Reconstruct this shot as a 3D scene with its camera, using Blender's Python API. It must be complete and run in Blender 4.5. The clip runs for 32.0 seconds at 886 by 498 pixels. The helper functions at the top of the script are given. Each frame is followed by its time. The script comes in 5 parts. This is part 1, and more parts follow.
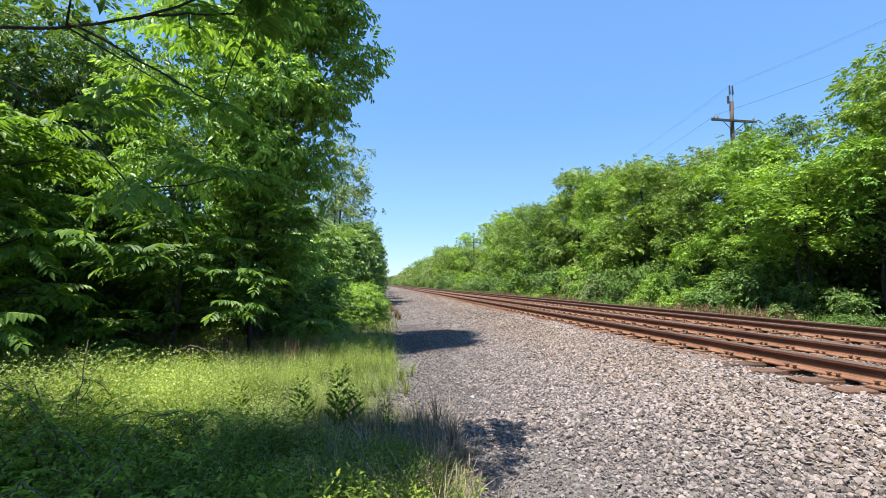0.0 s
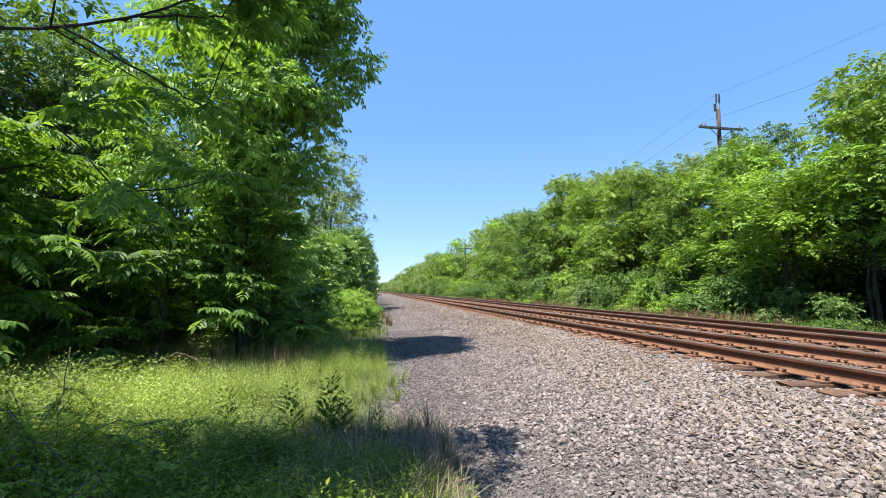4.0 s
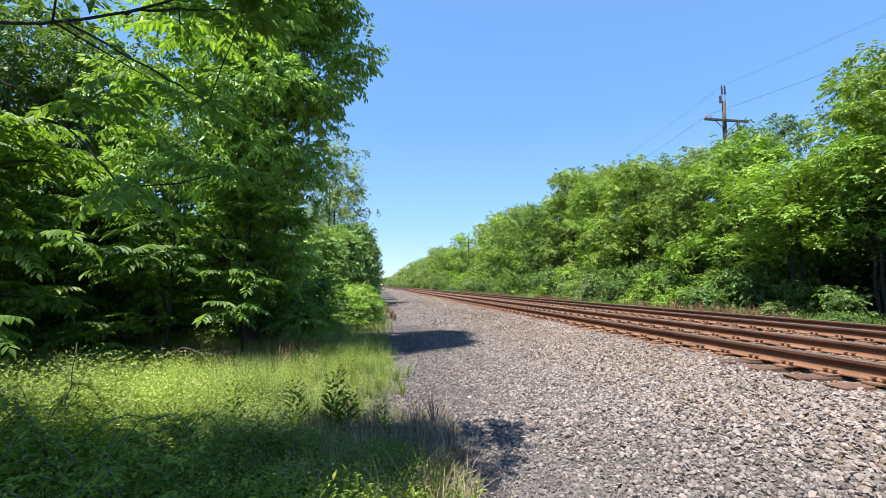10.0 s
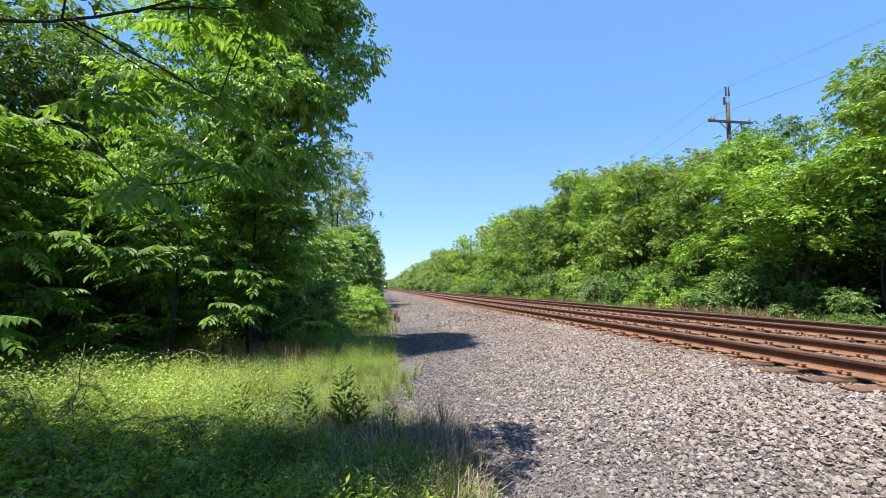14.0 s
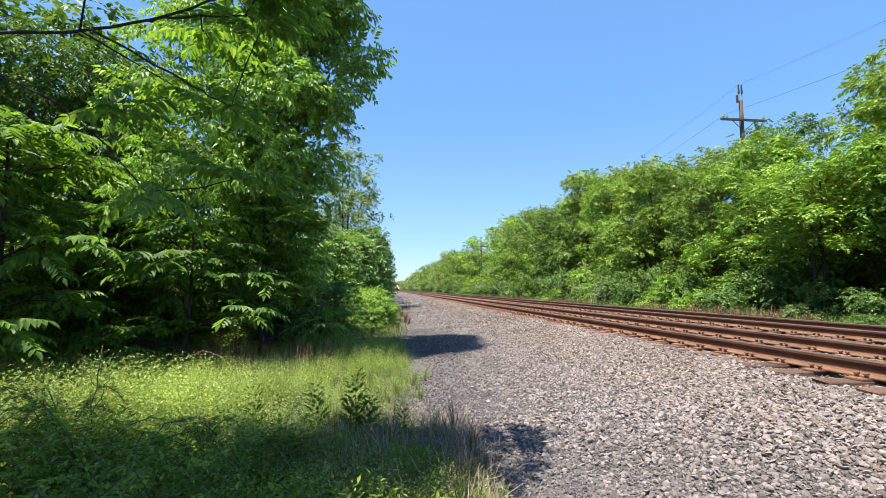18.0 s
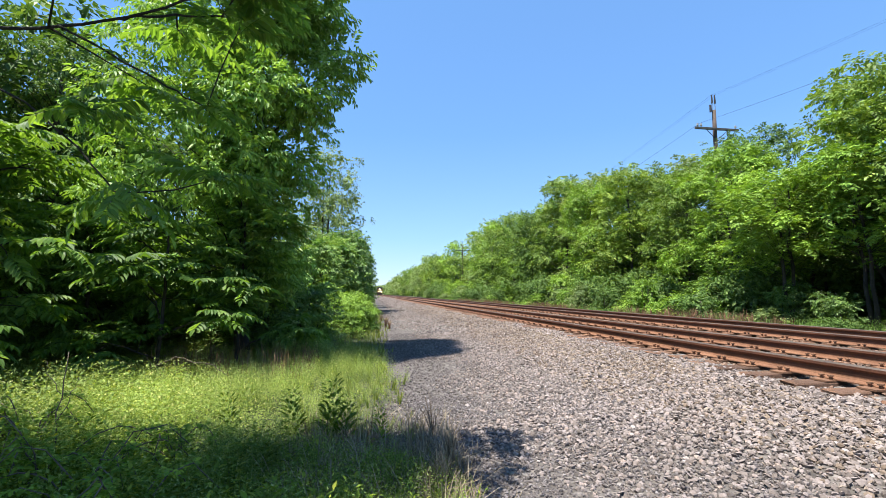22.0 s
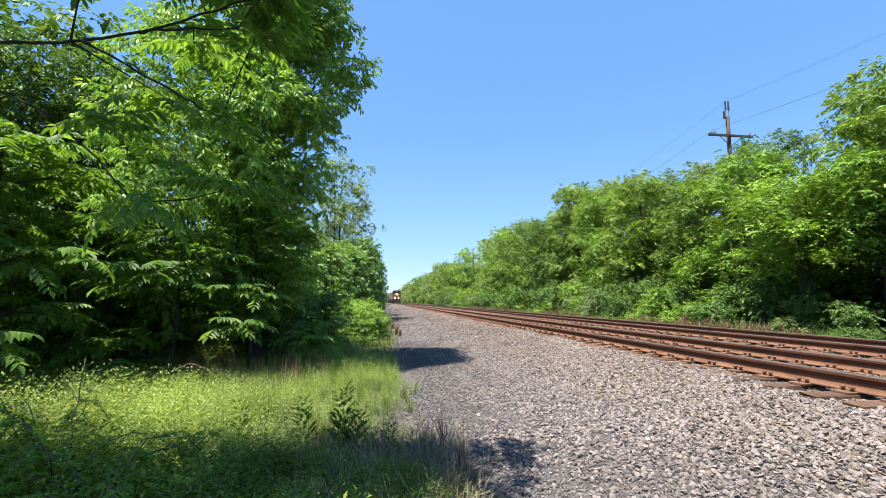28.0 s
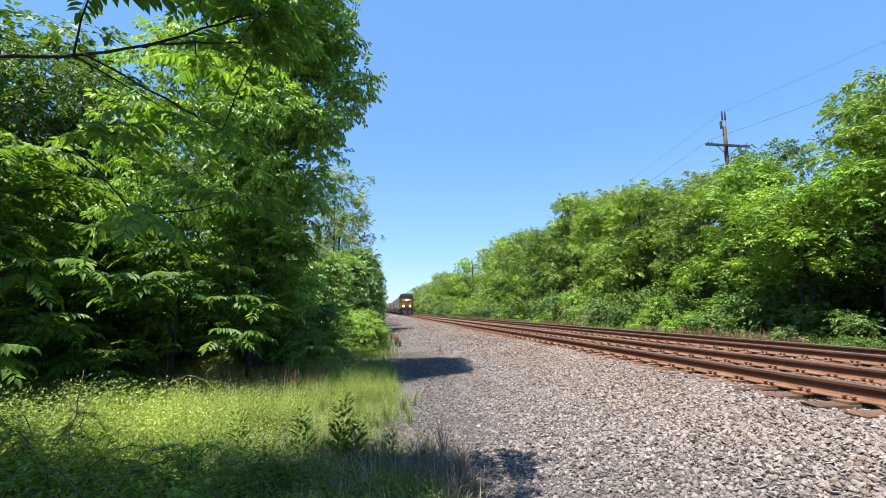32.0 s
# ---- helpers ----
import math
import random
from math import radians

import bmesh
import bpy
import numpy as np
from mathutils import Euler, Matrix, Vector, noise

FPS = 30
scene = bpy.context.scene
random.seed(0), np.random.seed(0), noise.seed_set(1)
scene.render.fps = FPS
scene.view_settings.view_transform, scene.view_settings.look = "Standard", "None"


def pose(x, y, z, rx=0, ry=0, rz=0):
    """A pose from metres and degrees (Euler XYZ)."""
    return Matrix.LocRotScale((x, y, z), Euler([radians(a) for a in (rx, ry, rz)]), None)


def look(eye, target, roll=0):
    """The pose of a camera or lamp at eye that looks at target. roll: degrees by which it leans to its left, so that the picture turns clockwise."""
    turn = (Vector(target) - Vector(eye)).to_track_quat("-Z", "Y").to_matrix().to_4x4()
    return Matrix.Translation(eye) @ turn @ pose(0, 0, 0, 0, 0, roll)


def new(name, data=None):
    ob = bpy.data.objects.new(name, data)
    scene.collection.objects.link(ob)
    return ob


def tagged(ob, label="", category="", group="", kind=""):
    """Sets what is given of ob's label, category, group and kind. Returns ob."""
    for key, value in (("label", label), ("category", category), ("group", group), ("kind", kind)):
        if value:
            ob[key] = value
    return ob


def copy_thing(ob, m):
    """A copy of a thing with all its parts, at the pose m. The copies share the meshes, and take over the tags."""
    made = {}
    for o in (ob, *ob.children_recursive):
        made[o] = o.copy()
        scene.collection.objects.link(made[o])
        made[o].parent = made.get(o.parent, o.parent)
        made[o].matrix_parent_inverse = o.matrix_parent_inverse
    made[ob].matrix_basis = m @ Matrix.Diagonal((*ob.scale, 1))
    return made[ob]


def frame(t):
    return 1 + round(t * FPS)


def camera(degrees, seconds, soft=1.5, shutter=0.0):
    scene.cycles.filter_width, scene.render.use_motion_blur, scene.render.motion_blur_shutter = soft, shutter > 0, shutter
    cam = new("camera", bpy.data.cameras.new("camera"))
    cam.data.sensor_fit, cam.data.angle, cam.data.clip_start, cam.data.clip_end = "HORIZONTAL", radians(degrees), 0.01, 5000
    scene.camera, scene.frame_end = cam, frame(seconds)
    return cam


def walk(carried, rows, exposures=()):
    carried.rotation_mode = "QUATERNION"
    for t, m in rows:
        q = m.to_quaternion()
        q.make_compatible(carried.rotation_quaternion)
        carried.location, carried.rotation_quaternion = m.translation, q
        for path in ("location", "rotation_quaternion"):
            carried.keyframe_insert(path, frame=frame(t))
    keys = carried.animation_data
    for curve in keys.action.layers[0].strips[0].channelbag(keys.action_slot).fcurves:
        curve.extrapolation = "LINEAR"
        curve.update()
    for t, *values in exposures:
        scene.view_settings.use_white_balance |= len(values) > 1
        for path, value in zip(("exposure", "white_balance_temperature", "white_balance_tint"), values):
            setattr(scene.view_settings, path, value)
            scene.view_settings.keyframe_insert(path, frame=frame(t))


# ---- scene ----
cam = camera(89.4, 32.0, soft=0.8)
PATH = [
    (0, (0.004, -0.015, 1.4), (0.263, 1.962, 1.56), 0.6),
    (0.5, (0.009, 0.009, 1.39), (0.263, 1.986, 1.548), 0.6),
    (1, (0.014, 0.009, 1.394), (0.274, 1.986, 1.547), 0.5),
    (1.5, (0.023, 0.018, 1.392), (0.295, 1.994, 1.546), 0.5),
    (2, (0.019, 0.016, 1.391), (0.301, 1.99, 1.552), 0.5),
    (2.5, (0.006, 0.007, 1.391), (0.298, 1.978, 1.559), 0.4),
    (3, (0.005, 0.012, 1.388), (0.307, 1.981, 1.565), 0.4),
    (3.5, (0.008, 0.013, 1.388), (0.309, 1.982, 1.572), 0.4),
    (5.5, (-0.001, 0.02, 1.392), (0.278, 1.991, 1.584), 0.4),
    (6, (0.001, 0.012, 1.394), (0.28, 1.984, 1.585), 0.3),
    (6.5, (0.004, 0.022, 1.389), (0.286, 1.993, 1.58), 0.2),
    (7, (-0.003, 0.014, 1.392), (0.276, 1.985, 1.579), 0.2),
    (7.5, (-0.006, 0.015, 1.391), (0.273, 1.987, 1.576), 0.2),
    (8, (-0.001, 0.015, 1.389), (0.278, 1.988, 1.564), 0.2),
    (8.5, (-0.002, 0.014, 1.393), (0.283, 1.987, 1.553), 0.1),
    (9, (0.0, 0.028, 1.387), (0.283, 2.002, 1.547), 0.2),
    (9.5, (-0.002, 0.04, 1.382), (0.281, 2.013, 1.546), 0.2),
    (10, (-0.002, 0.033, 1.383), (0.28, 2.006, 1.547), 0.2),
    (10.5, (0.002, 0.026, 1.388), (0.288, 1.999, 1.555), 0.1),
    (11, (0.007, 0.035, 1.382), (0.297, 2.006, 1.554), 0.1),
    (11.5, (0.001, 0.043, 1.383), (0.296, 2.013, 1.555), 0.1),
    (12, (-0.001, 0.038, 1.384), (0.296, 2.008, 1.562), 0.1),
    (12.5, (-0.002, 0.046, 1.384), (0.29, 2.016, 1.563), 0.2),
    (13, (-0.018, 0.063, 1.383), (0.274, 2.033, 1.564), 0.1),
    (13.5, (-0.046, 0.1, 1.372), (0.236, 2.072, 1.552), 0.1),
    (14, (-0.068, 0.088, 1.369), (0.205, 2.062, 1.543), 0.2),
    (14.5, (-0.098, 0.038, 1.369), (0.169, 2.012, 1.545), 0.3),
    (16.5, (-0.082, 0.045, 1.375), (0.149, 2.024, 1.549), -0.1),
    (17, (-0.067, 0.049, 1.378), (0.163, 2.028, 1.552), -0.1),
    (17.5, (-0.062, 0.058, 1.375), (0.167, 2.037, 1.552), -0.1),
    (18, (-0.064, 0.066, 1.375), (0.164, 2.045, 1.555), 0.0),
    (18.5, (-0.05, 0.058, 1.378), (0.183, 2.035, 1.567), -0.0),
    (19, (-0.051, 0.061, 1.374), (0.191, 2.036, 1.572), -0.0),
    (19.5, (-0.053, 0.057, 1.375), (0.208, 2.029, 1.582), 0.0),
    (20, (-0.05, 0.071, 1.371), (0.24, 2.039, 1.584), 0.1),
    (20.5, (-0.036, 0.057, 1.377), (0.261, 2.022, 1.596), 0.1),
    (21, (-0.047, 0.062, 1.378), (0.255, 2.027, 1.593), 0.1),
    (21.5, (-0.059, 0.053, 1.381), (0.25, 2.018, 1.588), 0.1),
    (22, (-0.044, 0.057, 1.375), (0.266, 2.023, 1.574), 0.0),
    (22.5, (-0.043, 0.076, 1.375), (0.262, 2.042, 1.574), 0.1),
    (23, (-0.03, 0.086, 1.367), (0.268, 2.054, 1.563), 0.1),
    (23.5, (-0.025, 0.081, 1.364), (0.267, 2.05, 1.555), 0.1),
    (24, (-0.03, 0.084, 1.365), (0.252, 2.055, 1.55), 0.2),
    (24.5, (-0.029, 0.081, 1.372), (0.244, 2.053, 1.557), 0.2),
    (25, (-0.032, 0.084, 1.37), (0.235, 2.057, 1.559), 0.2),
    (25.5, (-0.033, 0.072, 1.372), (0.231, 2.045, 1.572), 0.2),
    (27.5, (-0.044, 0.063, 1.383), (0.224, 2.032, 1.606), 0.1),
    (28, (-0.047, 0.059, 1.383), (0.215, 2.028, 1.615), 0.2),
    (28.5, (-0.041, 0.056, 1.38), (0.218, 2.024, 1.623), 0.1),
    (29, (-0.043, 0.051, 1.38), (0.217, 2.018, 1.63), 0.1),
    (29.5, (-0.038, 0.055, 1.381), (0.227, 2.022, 1.629), -0.0),
    (30, (-0.035, 0.066, 1.374), (0.235, 2.034, 1.607), -0.1),
    (30.5, (-0.051, 0.064, 1.38), (0.212, 2.031, 1.626), 0.0),
    (31, (-0.053, 0.051, 1.383), (0.207, 2.017, 1.644), -0.0),
    (31.5, (-0.057, 0.048, 1.389), (0.205, 2.012, 1.657), 0.1),
    (32, (-0.049, 0.049, 1.385), (0.215, 2.013, 1.661), -0.0),
]
walk(cam, [(t, look(eye, target, roll)) for t, eye, target, roll in PATH], exposures=[(0, 1.15), (32, 1.15)])

# ---- world and sun ----
SUN_FROM = Vector((-0.33, -0.16, 0.93)).normalized()
world = bpy.data.worlds.new("sky")
scene.world = world
world.use_nodes = True
sky = world.node_tree.nodes.new("ShaderNodeTexSky")
sky.sky_type, sky.sun_disc = "NISHITA", False
sky.sun_elevation = math.asin(SUN_FROM.z)
sky.sun_rotation = math.atan2(SUN_FROM.x, SUN_FROM.y)
sky.air_density, sky.dust_density, sky.ozone_density = 1.0, 0.0, 1.2
sky.altitude = 500
clear = world.node_tree.nodes.new("ShaderNodeMix")
clear.data_type, clear.blend_type = "RGBA", "MULTIPLY"
clear.inputs["Factor"].default_value = 1.0
# deep blue overhead, paler through the thicker air near the horizon
direction = world.node_tree.nodes.new("ShaderNodeTexCoord")
height = world.node_tree.nodes.new("ShaderNodeSeparateXYZ")
air = world.node_tree.nodes.new("ShaderNodeValToRGB")
air.color_ramp.elements.new(0.12)
for stop, (at, tint) in zip(air.color_ramp.elements, ((0.0, (0.57, 0.70, 0.91)), (0.12, (0.45, 0.67, 0.97)), (0.34, (0.35, 0.61, 0.98)))):
    stop.position, stop.color = at, (*tint, 1)
world.node_tree.links.new(direction.outputs["Generated"], height.inputs[0])
world.node_tree.links.new(height.outputs["Z"], air.inputs[0])
world.node_tree.links.new(air.outputs[0], clear.inputs["B"])
even = world.node_tree.nodes.new("ShaderNodeGamma")
even.inputs["Gamma"].default_value = 0.45
world.node_tree.links.new(sky.outputs[0], even.inputs["Color"])
world.node_tree.links.new(even.outputs[0], clear.inputs["A"])
world.node_tree.links.new(clear.outputs["Result"], world.node_tree.nodes["Background"].inputs[0])
world.node_tree.nodes["Background"].inputs[1].default_value = 0.265
sun = new("sun", bpy.data.lights.new("sun", "SUN"))
sun.data.energy, sun.data.angle, sun.data.color = 5.6, radians(0.53), (1.0, 0.96, 0.89)
sun.matrix_world = look(SUN_FROM * 50, (0, 0, 0))


# ---- materials ----
def nodes_of(name):
    m = bpy.data.materials.new(name)
    m.use_nodes = True
    return m, m.node_tree.nodes, m.node_tree.links, m.node_tree.nodes["Principled BSDF"]


def ramp(nodes, stops):
    r = nodes.new("ShaderNodeValToRGB")
    while len(r.color_ramp.elements) < len(stops):
        r.color_ramp.elements.new(0.5)
    for e, (p, c) in zip(r.color_ramp.elements, stops):
        e.position, e.color = p, (*c, 1)
    return r


def noise_of(nodes, links, scale, detail=4.0, rough=0.6, coords="Object"):
    tc = nodes.new("ShaderNodeTexCoord")
    n = nodes.new("ShaderNodeTexNoise")
    n.inputs["Scale"].default_value, n.inputs["Detail"].default_value = scale, detail
    n.inputs["Roughness"].default_value = rough
    links.new(tc.outputs[coords], n.inputs["Vector"])
    return n


def blend(nodes, links, a, b, f, kind="MIX"):
    x = nodes.new("ShaderNodeMix")
    x.data_type, x.blend_type = "RGBA", kind
    links.new(a, x.inputs["A"])
    links.new(b, x.inputs["B"])
    if isinstance(f, float):
        x.inputs["Factor"].default_value = f
    else:
        links.new(f, x.inputs["Factor"])
    return x.outputs["Result"]


def surface(name, ca, cb, scale=3.0, rough=0.8, metal=0.0, bump=0.3, fine=40.0, stretch=None, rand=0.0, stain=None):
    """Two colours mixed by coarse noise, fine grain, a relief, and a stain colour in patches."""
    m, nodes, links, p = nodes_of(name)
    coarse = noise_of(nodes, links, scale, 5)
    grain = noise_of(nodes, links, fine, 3)
    if stretch:
        tc = nodes.new("ShaderNodeTexCoord")
        mp = nodes.new("ShaderNodeMapping")
        mp.inputs["Scale"].default_value = stretch
        links.new(tc.outputs["Object"], mp.inputs[0])
        links.new(mp.outputs[0], grain.inputs["Vector"])
    r = ramp(nodes, [(0.3, ca), (0.7, cb)])
    links.new(coarse.outputs[0], r.inputs[0])
    g = ramp(nodes, [(0.25, (0.55, 0.55, 0.55)), (0.75, (1.3, 1.3, 1.3))])
    links.new(grain.outputs[0], g.inputs[0])
    col = blend(nodes, links, r.outputs[0], g.outputs[0], 0.7, "MULTIPLY")
    if stain:
        s = noise_of(nodes, links, scale * 0.37, 6, 0.7)
        sr = ramp(nodes, [(0.52, (0, 0, 0)), (0.68, (1, 1, 1))])
        links.new(s.outputs[0], sr.inputs[0])
        sc = nodes.new("ShaderNodeRGB")
        sc.outputs[0].default_value = (*stain, 1)
        col = blend(nodes, links, col, sc.outputs[0], sr.outputs[0])
    if rand:
        oi = nodes.new("ShaderNodeObjectInfo")
        rr = ramp(nodes, [(0, (1 - rand,) * 3), (1, (1 + rand,) * 3)])
        links.new(oi.outputs["Random"], rr.inputs[0])
        col = blend(nodes, links, col, rr.outputs[0], 1.0, "MULTIPLY")
    links.new(col, p.inputs["Base Color"])
    p.inputs["Roughness"].default_value, p.inputs["Metallic"].default_value = rough, metal
    if bump:
        b = nodes.new("ShaderNodeBump")
        b.inputs["Strength"].default_value, b.inputs["Distance"].default_value = bump, 0.02
        links.new(grain.outputs[0], b.inputs["Height"])
        links.new(b.outputs[0], p.inputs["Normal"])
    return m


def leafy(name, stops, glow, rough=0.5, through_share=0.32, patch=0.35):
    """Leaf: colour by leaf and by patches of the crown, light passing through the blade."""
    m, nodes, links, p = nodes_of(name)
    geo = nodes.new("ShaderNodeNewGeometry")
    r = ramp(nodes, stops)
    links.new(geo.outputs["Random Per Island"], r.inputs[0])
    n = noise_of(nodes, links, 0.6, 3)
    g = ramp(nodes, [(0.3, (1 - patch, 1 - patch, 1 - patch * 0.8)), (0.7, (1 + patch, 1 + patch * 0.8, 1 + patch * 0.3))])
    links.new(n.outputs[0], g.inputs[0])
    col = blend(nodes, links, r.outputs[0], g.outputs[0], 1.0, "MULTIPLY")
    oi = nodes.new("ShaderNodeObjectInfo")
    rr = ramp(nodes, [(0, (0.86, 0.90, 0.95)), (0.5, (1, 1, 1)), (1, (1.10, 1.08, 0.98))])
    links.new(oi.outputs["Random"], rr.inputs[0])
    col = blend(nodes, links, col, rr.outputs[0], 1.0, "MULTIPLY")
    links.new(col, p.inputs["Base Color"])
    p.inputs["Roughness"].default_value = rough
    p.inputs["Specular IOR Level"].default_value = 0.25
    tr = nodes.new("ShaderNodeBsdfTranslucent")
    tint = nodes.new("ShaderNodeRGB")
    tint.outputs[0].default_value = (*glow, 1)
    tcol = blend(nodes, links, col, tint.outputs[0], 1.0, "MULTIPLY")
    links.new(tcol, tr.inputs[0])
    mix = nodes.new("ShaderNodeMixShader")
    mix.inputs[0].default_value = through_share
    links.new(p.outputs[0], mix.inputs[1])
    links.new(tr.outputs[0], mix.inputs[2])
    links.new(mix.outputs[0], nodes["Material Output"].inputs[0])
    return m


def islands(name, stops, rough=0.9, fine=60.0, bump=0.2):
    """Loose pieces in one mesh: a colour for each piece."""
    m, nodes, links, p = nodes_of(name)
    geo = nodes.new("ShaderNodeNewGeometry")
    r = ramp(nodes, stops)
    links.new(geo.outputs["Random Per Island"], r.inputs[0])
    grain = noise_of(nodes, links, fine, 3)
    g = ramp(nodes, [(0.3, (0.72, 0.72, 0.72)), (0.7, (1.18, 1.18, 1.18))])
    links.new(grain.outputs[0], g.inputs[0])
    col = blend(nodes, links, r.outputs[0], g.outputs[0], 1.0, "MULTIPLY")
    big = noise_of(nodes, links, 0.5, 4)
    bg = ramp(nodes, [(0.3, (0.84, 0.82, 0.8)), (0.7, (1.1, 1.1, 1.1))])
    links.new(big.outputs[0], bg.inputs[0])
    col = blend(nodes, links, col, bg.outputs[0], 1.0, "MULTIPLY")
    links.new(col, p.inputs["Base Color"])
    p.inputs["Roughness"].default_value = rough
    b = nodes.new("ShaderNodeBump")
    b.inputs["Strength"].default_value, b.inputs["Distance"].default_value = bump, 0.01
    links.new(grain.outputs[0], b.inputs["Height"])
    links.new(b.outputs[0], p.inputs["Normal"])
    return m


def lit(name, color, strength):
    m, nodes, links, p = nodes_of(name)
    p.inputs["Base Color"].default_value = (*color, 1)
    p.inputs["Emission Color"].default_value = (*color, 1)
    p.inputs["Emission Strength"].default_value = strength
    return m


def glassy(name, color, rough=0.05):
    m, nodes, links, p = nodes_of(name)
    p.inputs["Base Color"].default_value = (*color, 1)
    p.inputs["Roughness"].default_value = rough
    p.inputs["Specular IOR Level"].default_value = 0.8
    return m


def ground_material():
    """Soil and litter, a band of fine gravel beside the weeds, then coarse ballast."""
    m, nodes, links, p = nodes_of("ground_soil_and_gravel")
    geo = nodes.new("ShaderNodeNewGeometry")
    sep = nodes.new("ShaderNodeSeparateXYZ")
    links.new(geo.outputs["Position"], sep.inputs[0])
    wob = noise_of(nodes, links, 0.9, 5)

    def edge(at, soft, amount):
        a = nodes.new("ShaderNodeMath")
        a.operation, a.inputs[1].default_value = "MULTIPLY_ADD", amount
        links.new(wob.outputs[0], a.inputs[0])
        links.new(sep.outputs["X"], a.inputs[2])
        b = nodes.new("ShaderNodeMapRange")
        b.inputs["From Min"].default_value, b.inputs["From Max"].default_value = at - soft + amount / 2, at + soft + amount / 2
        links.new(a.outputs[0], b.inputs["Value"])
        return b.outputs[0]

    soil_n = noise_of(nodes, links, 2.2, 6, 0.7)
    soil = ramp(nodes, [(0.3, (0.023, 0.030, 0.011)), (0.55, (0.050, 0.057, 0.020)), (0.75, (0.101, 0.080, 0.040))])
    links.new(soil_n.outputs[0], soil.inputs[0])
    vor = nodes.new("ShaderNodeTexVoronoi")
    vor.inputs["Scale"].default_value = 55
    links.new(geo.outputs["Position"], vor.inputs["Vector"])
    fine = ramp(nodes, [(0.1, (0.054, 0.044, 0.038)), (0.5, (0.087, 0.074, 0.064)), (0.85, (0.121, 0.104, 0.092)), (1, (0.181, 0.161, 0.144))])
    sepc = nodes.new("ShaderNodeSeparateColor")
    links.new(vor.outputs["Color"], sepc.inputs[0])
    links.new(sepc.outputs[0], fine.inputs[0])
    vor2 = nodes.new("ShaderNodeTexVoronoi")
    vor2.inputs["Scale"].default_value = 20
    links.new(geo.outputs["Position"], vor2.inputs["Vector"])
    sep2 = nodes.new("ShaderNodeSeparateColor")
    links.new(vor2.outputs["Color"], sep2.inputs[0])
    # darker than the loose stones, painting the shade in their gaps
    coarse = ramp(nodes, [(0.1, (0.057, 0.047, 0.039)), (0.5, (0.107, 0.091, 0.077)), (0.9, (0.161, 0.139, 0.121)), (1, (0.228, 0.201, 0.178))])
    links.new(sep2.outputs[0], coarse.inputs[0])
    a = blend(nodes, links, soil.outputs[0], fine.outputs[0], edge(0.234, 0.168, 0.737))
    b = blend(nodes, links, a, coarse.outputs[0], edge(1.139, 0.536, 0.603))
    c = blend(nodes, links, b, soil.outputs[0], edge(8.442, 0.402, 1.005))
    links.new(c, p.inputs["Base Color"])
    p.inputs["Roughness"].default_value = 0.95
    bump = nodes.new("ShaderNodeBump")
    bump.inputs["Strength"].default_value, bump.inputs["Distance"].default_value = 0.9, 0.03
    links.new(vor2.outputs["Distance"], bump.inputs["Height"])
    links.new(bump.outputs[0], p.inputs["Normal"])
    return m


